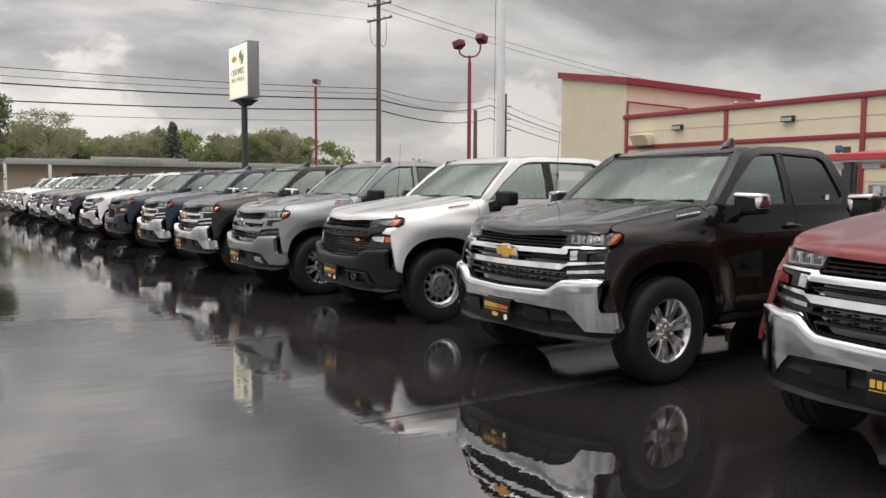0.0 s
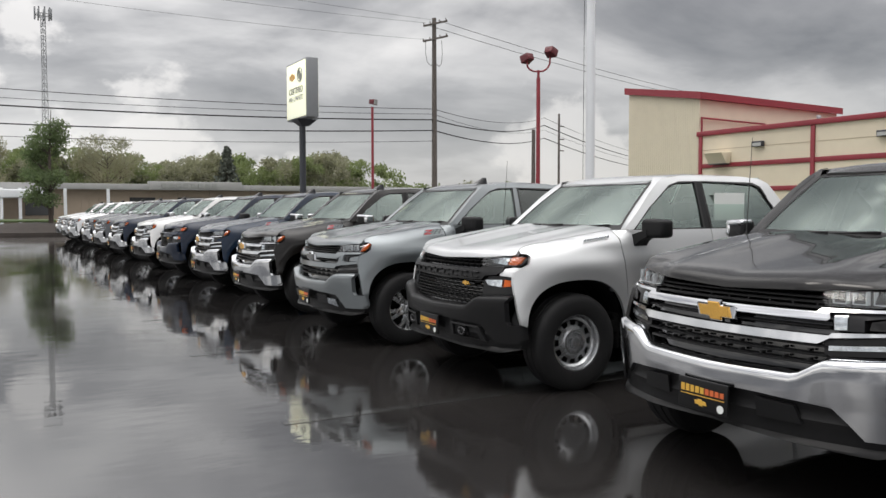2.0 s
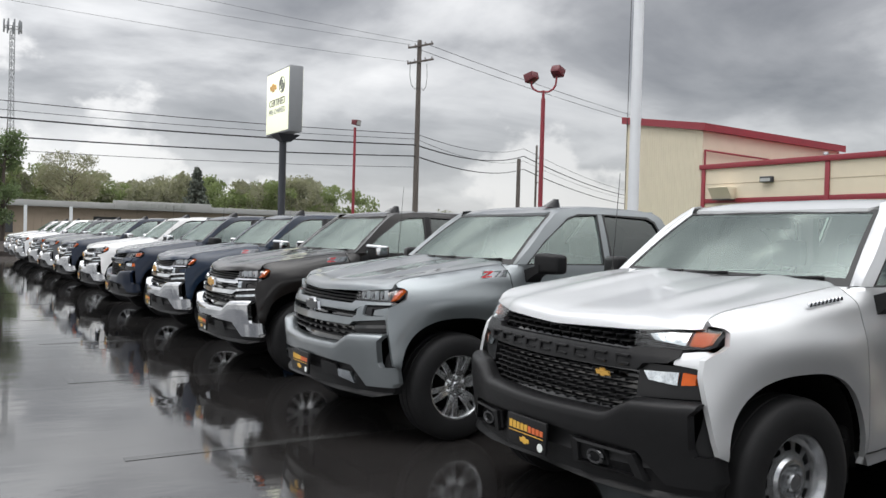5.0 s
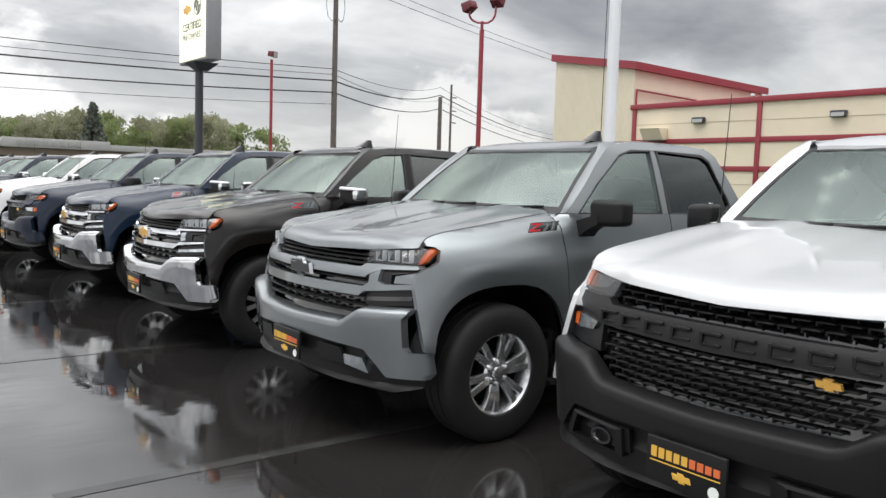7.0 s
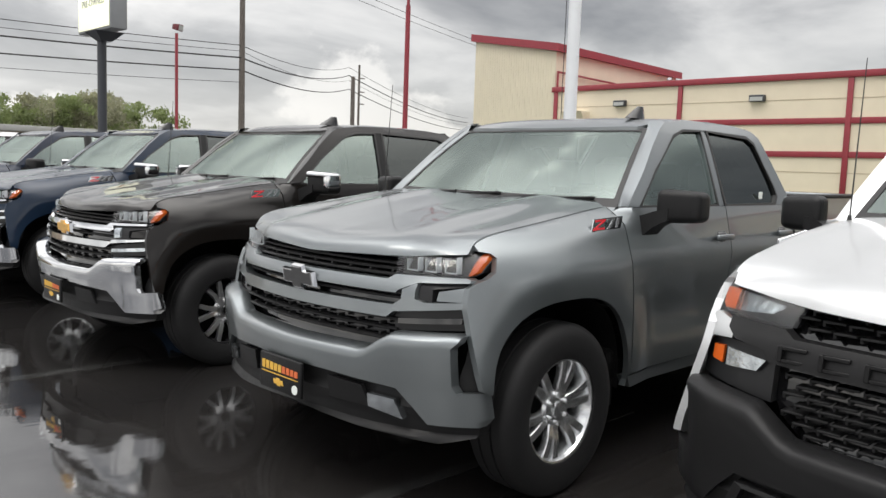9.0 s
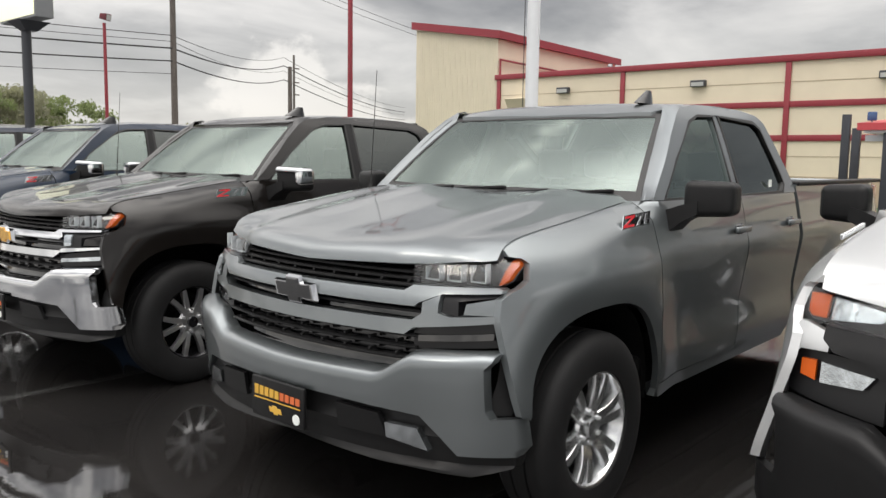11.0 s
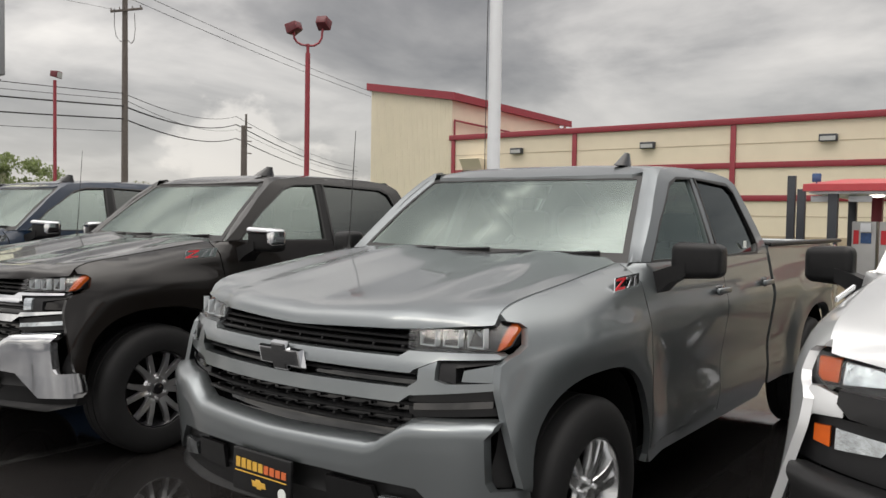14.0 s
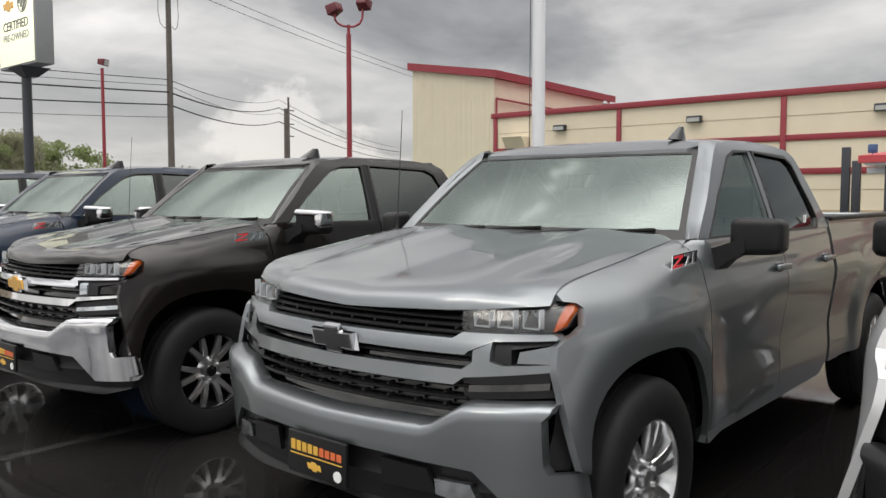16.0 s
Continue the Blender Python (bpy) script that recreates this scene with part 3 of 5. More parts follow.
    for nm, poly, mt, key in (("front_side_window", fw, SIDEG, "fw"), ("rear_side_window", rw, SIDEG if trim in ("wt", "custom") else TINT, ("rw", C))):
        me = cached(key, lambda: shell(poly, pane, 0.15, 0.08, None, nm))
        for fl in (False, True):
            obj(nm, me, mt, truck, flip=fl).visible_shadow = False
    # black belt and frame mouldings
    for nm, poly, key in (("window_seal", fw, "fws"), ("window_seal", rw, ("rws", C))):
        def seal(poly=poly):
            bm = bmesh.new()
            cx, cz = sum(p[0] for p in poly) / len(poly), sum(p[1] for p in poly) / len(poly)
            vs = []
            for x, z in poly:
                d = Vector((cx - x, cz - z)).normalized() * 0.022
                a = Vector((x, -green_w(x, z) - 0.002, z)); b = Vector((x + d.x, -green_w(x + d.x, z + d.y) - 0.002, z + d.y))
                vs.append([bm.verts.new(q) for q in (a, b, b + Vector((0, 0.02, 0)), a + Vector((0, 0.02, 0)))])
            for i in range(len(vs)):
                p, q = vs[i], vs[(i + 1) % len(vs)]
                for k in range(4):
                    bm.faces.new((p[k], p[(k + 1) % 4], q[(k + 1) % 4], q[k]))
            return finish(bm, "seal", 30)
        both(nm, cached(key, seal), SEAL, truck)

    def roof():
        x1 = stretch(3.27, crew)
        poly = [(2.03, -0.64), (2.12, -0.705), (2.4, -0.722), (x1 - 0.2, -0.722), (x1, -0.68), (x1, 0.68), (x1 - 0.2, 0.722), (2.4, 0.722), (2.12, 0.705), (2.03, 0.64), (1.99, 0.4), (1.975, 0), (1.99, -0.4)]
        def fn(x, y):
            zc = ip(x, [(1.97, 1.775), (2.06, 1.818), (2.2, 1.851), (2.6, 1.877), (x1 - 0.35, 1.877), (x1, 1.848)])
            w = abs(y) / 0.722
            z = zc - 0.030 * w ** 4 - 0.008 * math.exp(-((w - 0.55) / 0.05) ** 2) * ss(2.2, 2.4, x)
            return Vector((x, y, z))
        return shell(poly, fn, 0.08, 0.07, (0, 0, -0.04), "roof")
    obj("roof", cached(("roof", C), roof), colour, truck)

    def ws(y, v, off=0.0):
        w = 0.850 - 0.160 * v
        u = y
        bow = 0.12 * (1 - u * u)
        x = 1.54 + (2.06 - 1.54) * v - bow * (1 - 0.45 * v)
        z = 1.335 + (1.778 - 1.335) * v + 0.018 * math.sin(math.pi * v)
        return Vector((x + off, u * w, z))
    wsp = [(-1, 0), (-0.5, 0), (0, 0), (0.5, 0), (1, 0), (1, 1), (0.5, 1), (0, 1), (-0.5, 1), (-1, 1)]
    obj("windshield", cached("ws", lambda: shell(wsp, ws, 0.2, 0.125, None, "windshield")), GLASS, truck).visible_shadow = False

    def a_pillar():
        bm = bmesh.new()
        prev = None
        for xr, zr in ((1.44, 1.347), (1.54, 1.352), (1.63, 1.43), (1.75, 1.535), (1.89, 1.665), (2.03, 1.77), (2.12, 1.812), (2.20, 1.824)):
            e = Vector((xr, -green_w(xr, zr) + 0.003, zr))
            g = ws(-1.0, min(1, max(0, (zr - 1.345) / 0.44)), -0.002)
            if zr > 1.80:
                g = Vector((xr - 0.06, -0.69, zr + 0.005))
            mid = (e + g) / 2 + Vector((-0.006, -0.008, 0.003))
            row = [bm.verts.new(q) for q in (e, mid, g)]
            if prev:
                for k in range(2):
                    bm.faces.new((prev[k], prev[k + 1], row[k + 1], row[k]))
            prev = row
        return finish(bm, "a_pillar", 60)
    both("windshield_pillar", cached("a_pillar", a_pillar), colour, truck)

    def frit():
        bm = bmesh.new()
        b = 0.035
        loop = [(-1 + 2 * i / 12, 0) for i in range(12)] + [(1, i / 6) for i in range(6)] + [(1 - 2 * i / 12, 1) for i in range(12)] + [(-1, 1 - i / 6) for i in range(6)]
        vs = []
        for u, v in loop:
            iu, iv = u * (1 - b), 0.5 + (v - 0.5) * (1 - (0.18 if v < 0.1 else 0.10))
            if v == 0: iv = 0.10
            if v == 1: iv = 0.945
            vs.append([bm.verts.new(ws(u, v, -0.004)), bm.verts.new(ws(iu, iv, -0.004)), bm.verts.new(ws(iu, iv, 0.004)), bm.verts.new(ws(u, v, 0.01))])
        for i in range(len(vs)):
            p, q = vs[i], vs[(i + 1) % len(vs)]
            for k in range(4):
                bm.faces.new((p[k], p[(k + 1) % 4], q[(k + 1) % 4], q[k]))
        return finish(bm, "frit", 30)
    obj("windshield_seal", cached("frit", frit), SEAL, truck)
    obj("wiper_cowl", cached("cowl", lambda: shell([(-0.82, 1.40), (0.82, 1.40), (0.86, 1.58), (-0.86, 1.58)], lambda y, x: Vector((x, y, 1.315 + 0.02 * (1 - y * y))), 0.2, 0.05, (0, 0, -0.02), "cowl")), BLACKP, truck)

    def wiper(s, e):
        bm = bmesh.new()
        a, b = ws(s / 0.8, 0.03, -0.02), ws(e / 0.8, 0.10, -0.02)
        tube(bm, a, b, 0.008, seg=6)
        tube(bm, a + Vector((-0.03, 0, 0)), (a + b) / 2 + Vector((-0.01, 0, 0.01)), 0.010, seg=6)
        return finish(bm, "wiper")
    for s, e in ((0.55, -0.12), (-0.05, -0.68)):
        obj("wiper", cached(("wiper", s), lambda: wiper(s, e)), BLACKP, truck)

    # bed
    bed = [(gap + 0.02, 1.395), (gap + 0.018, 1.2), (gap + 0.02, 0.6), (gap + 0.03, 0.485), (AX2 - 0.56, 0.485)] + list(reversed(arch(AX2, 6, 172, 24))) + [(5.30, 0.56), (5.80, 0.60), (5.83, 0.95), (5.80, 1.32), (5.74, 1.40)]
    both("bed_side", cached(("bed", C), lambda: shell(bed, side_pt, 0.06, 0.045, (0, 0.06, 0), "bed_side")), colour, truck)
    both("bed_rail", rounded(("rail", C), (gap + 0.03, -0.955, 1.385, 5.74, -0.86, 1.415), 0.012), BLACKP, truck)
    obj("bed_floor", rounded(("bedfloor", C), (gap + 0.02, -0.88, 0.84, 5.74, 0.88, 0.88), 0.005), BLACKP, truck)
    obj("bed_front", rounded(("bedfront", C), (gap + 0.03, -0.90, 0.60, gap + 0.07, 0.90, 1.39), 0.01), colour, truck)
    obj("tailgate", rounded("tailgate", (5.72, -0.80, 0.78, 5.80, 0.80, 1.40), 0.02), colour, truck)
    both("tail_lamp", rounded("taillamp", (5.66, -0.905, 0.97, 5.83, -0.79, 1.36), 0.025), REDL, truck, "red tail lamp")
    obj("rear_bumper", rounded("rearbumper", (5.70, -0.93, 0.50, 5.92, 0.93, 0.70), 0.04), CHROME if chrome else BLACKP, truck)
    obj("cab_back", rounded(("cabback", C), (gap - 0.06, -0.93, 0.5, gap - 0.01, 0.93, 1.40), 0.01), colour, truck)

    def backwin():
        x0, x1 = stretch(3.27, crew), gap - 0.02
        return shell([(-1, 0), (1, 0), (1, 1), (-1, 1)], lambda u, v: Vector((x1 + (x0 - x1) * v, u * (0.90 - 0.2 * v), 1.38 + 0.46 * v)), 0.5, 0.25, None, "rear_window")
    obj("rear_window", cached(("backwin", C), backwin), TINT, truck)

    # inside and underneath
    obj("dashboard", cached("dash", lambda: shell([(-0.78, 0), (0.78, 0), (0.78, 1), (-0.78, 1)], lambda y, v: Vector((1.55 + 0.45 * v, y, 1.28 + 0.05 * math.sin(math.pi * v) - 0.25 * max(0, v - 0.7))), 0.2, 0.2, (0, 0, -0.25), "dash")), DASH, truck)
    both("front_seat", cached("seat", lambda: seat_mesh(0.27)), CLOTH, truck)
    for o in truck.children:
        if o.name.startswith("front_seat"):
            o.location.y = -0.40 if o.scale.y > 0 else 0.40
    obj("rear_seat", cached("rseat", lambda: seat_mesh(0.68)), CLOTH, truck, pose(0.60 if not crew else 0.80, 0, 0))

    def wheel_ring():
        bm = bmesh.new()
        c, n = Vector((2.02, -0.40, 1.22)), Vector((-0.9, 0, 0.42)).normalized()
        u = Vector((0, 1, 0)); v = n.cross(u)
        ps = [c + 0.19 * (u * math.cos(t) + v * math.sin(t)) for t in [2 * math.pi * i / 20 for i in range(20)]]
        for a, b in zip(ps, ps[1:] + ps[:1]):
            tube(bm, a, b, 0.016, seg=6)
        tube(bm, c, c - n * 0 + Vector((-0.25, 0, 0.0)), 0.05, seg=8)
        for k in (0, 7, 13):
            tube(bm, c, ps[k], 0.015, seg=6)
        return finish(bm, "steering")
    obj("steering_wheel", cached("steer", wheel_ring), DASH, truck)
    obj("inner_mirror", rounded("innermirror", (2.02, -0.13, 1.66, 2.045, 0.13, 1.735), 0.012), DASH, truck)
    obj("cabin_floor", rounded(("cabfloor", C), (1.3, -0.92, 0.46, gap, 0.92, 0.56), 0.01), UNDER, truck)
    obj("underbody", blockset("under", [(0.45, -0.55, 0.30, 5.7, 0.55, 0.62), (0.40, -0.60, 0.50, 0.56, 0.60, 1.06), (0.6, -0.60, 0.5, 1.4, 0.60, 1.08), (0.84, -0.8, 0.33, 1.03, 0.8, 0.47), (4.6, -0.8, 0.33, 4.76, 0.8, 0.49), (1.5, -0.72, 0.33, 4.1, 0.72, 0.5), (1.44, -0.92, 0.31, 1.50, 0.92, 0.62)], 0.02), UNDER, truck)

    def liner(cx):
        bm = bmesh.new()
        a = arch(cx, 0, 180, 22)
        out = [bm.verts.new((x, -0.94, z)) for x, z in a]
        inn = [bm.verts.new((x, -0.58, z)) for x, z in a]
        for i in range(len(a) - 1):
            bm.faces.new((out[i], out[i + 1], inn[i + 1], inn[i]))
        bm.faces.new(inn)
        return finish(bm, "liner")
    for cx in (AX1, AX2):
        both("wheel_liner", cached(("liner", cx), lambda: liner(cx)), UNDER, truck)
    for x in (AX1, AX2):
        for near in (True, False):
            add_wheel(truck, x, near, wheel)

    # front
    barm = {"lt": CHROME, "rst": colour, "wt": BLACKP, "custom": colour}[trim]
    slot = cached("grille_back", lambda: shell(sym([(0, 1.125), (0.56, 1.130), (0.61, 1.04), (0.62, 0.86), (0.58, 0.78), (0.50, 0.715), (0, 0.705)]), lambda y, z: fascia(y, z, 0.07), 0.08, 0.06, (0.03, 0, 0), "grille_back"))
    grille = obj("grille", slot, GLOSSB, truck, label="black front grille")
    if not lampw:
        obj("slats", bars([(1.090, 0.55), (1.066, 0.555), (1.042, 0.56), (0.952, 0.60), (0.86, 0.62), (0.815, 0.60), (0.77, 0.56)], 0.025, 0.007, "slats", 0.46), BLACKP, grille)

        def studs():
            bm = bmesh.new()
            for z, n in ((1.06, 9), (0.838, 9), (0.792, 9)):
                for i in range(n):
                    y = -0.5 + 1.0 * i / (n - 1)
                    x = fascia(y, z, 0.018).x
                    box(bm, x, y - 0.022, z - 0.010, x + 0.04, y - 0.010, z + 0.002, bevel=0.002, seg=1)
            return finish(bm, "studs")
        tagged(obj("slat_ribs", cached("studs", studs), BLACKP, grille), kind="stuff")
        ub = sym([(0, 1.026), (0.535, 1.028), (0.565, 1.050), (0.865, 1.056), (0.882, 1.046), (0.88, 1.036), (0.69, 1.026), (0.61, 0.990), (0.595, 0.975), (0, 0.975)])
        lb = sym([(0, 0.920), (0.59, 0.924), (0.625, 0.950), (0.625, 0.992), (0.685, 1.023), (0.688, 0.957), (0.73, 0.945), (0.895, 0.957), (0.90, 0.932), (0.60, 0.896), (0.565, 0.868), (0, 0.866)])
        if chrome:  # slimmer bright bars, with a running lamp at their ends
            ub = sym([(0, 1.024), (0.54, 1.026), (0.56, 1.046), (0.86, 1.052), (0.86, 1.040), (0.60, 1.030), (0.615, 1.000), (0.60, 0.988), (0, 0.988)])
            lb = sym([(0, 0.914), (0.615, 0.918), (0.63, 0.932), (0.90, 0.950), (0.90, 0.937), (0.62, 0.906), (0.57, 0.874), (0, 0.872)])
        me = cached(("bar_up", chrome), lambda: shell(ub, lambda y, z: fascia(y, z, -0.012), 0.06, 0.03, (0.05, 0, 0), "bar"))
        obj("grille_bar", me, barm, grille)
        me = cached(("bar_low", chrome), lambda: shell(lb, lambda y, z: fascia(y, z, -0.010), 0.06, 0.03, (0.05, 0, 0), "bar"))
        obj("grille_bar", me, barm, grille)
    else:
        obj("grille_bar", cached("wt_bar", lambda: shell(sym([(0, 1.030), (0.54, 1.028), (0.58, 1.052), (0.79, 1.056), (0.79, 1.02), (0.75, 0.990), (0.64, 0.978), (0.61, 0.945), (0, 0.935)]), lambda y, z: fascia(y, z, -0.008), 0.06, 0.03, (0.05, 0, 0), "bar")), barm, grille)

        def mesh_rows():
            bm = bmesh.new()
            for r, z in enumerate((1.115, 1.09, 1.062, 0.918, 0.890, 0.862, 0.834, 0.806, 0.778, 0.750)):
                n = 14
                for i in range(n):
                    y = -0.56 + 1.12 * (i + (0.5 if r % 2 else 0)) / n
                    if abs(y) > 0.585 - (0.08 if z < 0.77 else 0):
                        continue
                    x = fascia(y, z, 0.020).x
                    box(bm, x, y - 0.034, z - 0.004, x + 0.05, y + 0.034, z + 0.004, bevel=0.002, seg=1)
                    box(bm, x + 0.004, y + 0.026, z - 0.016, x + 0.05, y + 0.036, z + 0.004, bevel=0.002, seg=1)
            return finish(bm, "mesh")
        tagged(obj("grille_mesh", cached("wt_mesh", mesh_rows), BLACKP, grille), kind="stuff")

        def plaque():  # raised plain blocks where the maker's name is pressed in
            bm = bmesh.new()
            for i in range(9):
                y = 0.53 - 1.06 * i / 8
                x = fascia(y, 0.98, -0.018).x
                for a, b in (((0.030, -0.026), (0.044, 0.026)), ((-0.044, 0.014), (0.030, 0.026)), ((-0.044, -0.026), (0.030, -0.014))):
                    box(bm, x, y + a[0], 0.983 + a[1], x + 0.02, y + b[0], 0.983 + b[1], bevel=0.002, seg=1)
            return finish(bm, "relief")
        tagged(obj("raised_relief", cached("wt_relief", plaque), BLACKP, grille), kind="stuff")
    if lampw:
        e = obj("emblem", cached("tie_small", lambda: bowtie(0.095)), GOLD, grille, at=pose(fascia(-0.43, 0.905, -0.002).x, -0.43, 0.905, 0, 0, 4), label="small gold cross-shaped emblem")
    else:
        obj("emblem", cached("tie_big", lambda: bowtie(0.27, 0.02)), CHROME, grille, at=pose(0.190, 0, 0.978))
        obj("emblem_face", cached("tie_face", lambda: bowtie(0.232, 0.012)), GLOSSB if trim == "rst" or colour == P_RED else GOLD, grille, at=pose(0.174, 0, 0.978), label="gold cross-shaped emblem" if trim != "rst" and colour != P_RED else "black cross-shaped emblem")

    # lamps
    hp = [(-0.560, 1.052), (-0.858, 1.058), (-0.880, 1.074), (-0.893, 1.135), (-0.878, 1.162), (-0.82, 1.152), (-0.70, 1.140), (-0.533, 1.126)]

    def lamp_pt(off):
        return lambda y, z: fascia(y, z, off + 0.02 * ss(0.83, 0.93, abs(y)))
    base = cached("lamp_base", lambda: shell(hp, lamp_pt(0.035), 0.06, 0.03, (0.05, 0, 0), "lamp_base"))
    for fl in (False, True):
        hl = obj("headlamp", base, LAMPD, truck, flip=fl, label="headlamp with clear lens and amber end")
        obj("lens", cached("lamp_lens", lambda: shell(hp, lamp_pt(-0.004), 0.06, 0.03, None, "lamp_lens")), CLEARL, hl).visible_shadow = False
        if not lampw:
            def cubes():
                bm = bmesh.new()
                for i, y in enumerate((-0.610, -0.695, -0.780)):
                    x = fascia(y, 1.10, 0.02).x
                    zt = 1.122 + 0.006 * i
                    box(bm, x + 0.02, y - 0.022, 1.084, x + 0.04, y + 0.020, zt - 0.006, bevel=0.009, seg=2)
                return finish(bm, "cubes")

            def guides():
                bm = bmesh.new()
                for i, y in enumerate((-0.610, -0.695, -0.780)):
                    zt = 1.126 + 0.007 * i
                    x = fascia(y, 1.10, 0.006).x
                    for q in ((y - 0.038, 1.067, y + 0.034, 1.0715), (y - 0.038, 1.067, y - 0.034, zt), (y + 0.030, 1.067, y + 0.034, zt - 0.01)):
                        box(bm, x, q[0], q[1], x + 0.03, q[2], q[3])
                return finish(bm, "guides")
            tagged(obj("projector", cached("cubes", cubes), LENS, hl), kind="stuff")
            tagged(obj("light_guide", cached("guides", guides), GUIDE, hl), kind="stuff")
            am = [(-0.856, 1.062), (-0.862, 1.064), (-0.876, 1.078), (-0.889, 1.134), (-0.878, 1.156), (-0.864, 1.154)]
            obj("side_marker", cached("amber", lambda: shell(am, lamp_pt(0.006), 0.03, 0.03, (0.03, 0, 0), "amber")), AMBER, hl, label="amber side marker")
            slotp = [(-0.585, 0.812), (-0.905, 0.838), (-0.905, 0.930), (-0.575, 0.888)]
            sl = obj("lower_lamp", cached("slot", lambda: shell(slotp, lambda y, z: fascia(y, z, 0.03), 0.06, 0.04, (0.05, 0, 0), "slot")), LAMPD, truck, flip=fl)
            obj("lamp_strip", cached("strip", lambda: shell([(-0.61, 0.843), (-0.872, 0.866), (-0.872, 0.890), (-0.61, 0.866)], lambda y, z: fascia(y, z, 0.012), 0.06, 0.04, (0.03, 0, 0), "strip")), GLOSSB if trim == "rst" else LENS, sl)
            cl = [(-0.690, 0.955), (-0.75, 0.945), (-0.745, 1.000), (-0.86, 1.018), (-0.882, 1.040), (-0.690, 1.026)]
            if chrome:
                cl = [(-0.625, 0.940), (-0.75, 0.945), (-0.745, 1.000), (-0.86, 1.018), (-0.882, 1.036), (-0.61, 1.026)]
                obj("running_lamp", cached("drl", lambda: shell([(-0.632, 0.945), (-0.685, 0.950), (-0.680, 1.018), (-0.622, 1.014)], lambda y, z: fascia(y, z, 0.002), 0.05, 0.04, (0.02, 0, 0), "drl")), LENS, truck, flip=fl)
            obj("corner_lamp", cached(("clamp", chrome), lambda: shell(cl, lambda y, z: fascia(y, z, 0.012), 0.05, 0.04, (0.05, 0, 0), "clamp")), LAMPD, truck, flip=fl)
        else:
            rf = [(-0.64, 1.085), (-0.785, 1.070), (-0.785, 1.136), (-0.60, 1.112)]
            obj("reflector", cached("wt_ref", lambda: shell(rf, lamp_pt(0.012), 0.05, 0.03, (0.03, 0, 0), "ref")), LENS, hl)
            am = [(-0.800, 1.072), (-0.850, 1.070), (-0.866, 1.082), (-0.873, 1.132), (-0.800, 1.136)]
            obj("side_marker", cached("wt_amber", lambda: shell(am, lamp_pt(0.012), 0.04, 0.03, (0.03, 0, 0), "amber")), AMBER, hl, label="amber side marker")
            lp = [(-0.60, 0.815), (-0.905, 0.835), (-0.905, 0.975), (-0.60, 0.975)]
            sl = obj("lower_lamp", cached("wt_slot", lambda: shell(lp, lambda y, z: fascia(y, z, 0.03), 0.06, 0.04, (0.05, 0, 0), "slot")), LAMPD, truck, flip=fl)
            obj("reflector", cached("wt_ref2", lambda: shell([(-0.66, 0.902), (-0.79, 0.890), (-0.79, 0.950), (-0.63, 0.942)], lambda y, z: fascia(y, z, 0.016), 0.05, 0.03, (0.03, 0, 0), "ref")), LENS, sl)
            obj("side_marker", cached("wt_am2", lambda: shell([(-0.806, 0.892), (-0.858, 0.898), (-0.858, 0.944), (-0.806, 0.950)], lambda y, z: fascia(y, z, 0.016), 0.05, 0.03, (0.03, 0, 0), "amber")), AMBER, sl)
        # body claw between the lamps
        cw = [(-0.772, 0.955), (-0.777, 0.994), (-0.86, 1.014), (-0.885, 1.034), (-0.903, 1.01), (-0.907, 0.960), (-0.895, 0.955)] if not lampw else [(-0.77, 0.985), (-0.77, 1.035), (-0.86, 1.052), (-0.885, 1.048), (-0.903, 1.0), (-0.907, 0.92), (-0.895, 0.945), (-0.86, 0.975)]
        obj("fender_tip", cached(("claw", lampw), lambda: shell(cw, lambda y, z: fascia(y, z, 0.004), 0.05, 0.03, (0.03, 0, 0), "claw")), colour, truck, flip=fl)

    # bumper
    bh = [(0, 0.722)] + [(w, bumper_top(w)) for w in (0.25, 0.50, 0.56, 0.625, 0.75, 0.88)] + [(0.918, 0.825), (0.915, 0.80), (0.895, 0.775), (0.893, 0.615), (0.905, 0.585), (0.985, 0.590), (0.992, 0.475), (0.97, 0.440), (0.80, 0.440), (0.74, 0.51), (0.67, 0.580), (0.625, 0.583), (0.56, 0.588), (0.50, 0.592), (0.30, 0.600), (0, 0.600)]
    def skin(y, v):  # rows run parallel to the stepped top edge
        top = bumper_top(abs(y))
        return bumper_pt(y, top - v * (top - 0.44) / 0.36)
    rows = [(w, (bumper_top(w) - z) * 0.36 / (bumper_top(w) - 0.44)) for w, z in bh]
    bcol = {"lt": CHROME, "rst": colour, "wt": BLACKP, "custom": colour}[trim]
    bump = obj("front_bumper", cached("bumper", lambda: shell(sym(rows), skin, 0.04, 0.0125, (0.045, 0, 0), "bumper", 50)), bcol, truck, label={"lt": "chrome front bumper", "wt": "black plastic front bumper"}.get(trim, ""))
    both("bumper_vent", cached("vent", lambda: shell([(-0.86, 0.830), (-0.922, 0.835), (-0.925, 0.580), (-0.86, 0.580)], lambda y, z: fascia(y, z, 0.085), 0.05, 0.05, (0.05, 0, 0), "vent")), BLACKP, truck)
    val = sym([(0, 0.615), (0.66, 0.602), (0.75, 0.52), (0.81, 0.455), (0.965, 0.455), (0.95, 0.39), (0.84, 0.36), (0.6, 0.37), (0, 0.39)])
    obj("valance", cached("valance", lambda: shell(val, lambda y, z: bumper_pt(y, z) + Vector((ip(z, [(0.30, 0.02), (0.345, -0.01), (0.375, 0.0), (0.40, 0.03), (0.47, 0.03), (0.49, 0.012), (0.52, 0.035), (0.6, 0.035)]), 0, 0)), 0.06, 0.025, (0.06, 0, 0), "valance")), BLACKP, truck)
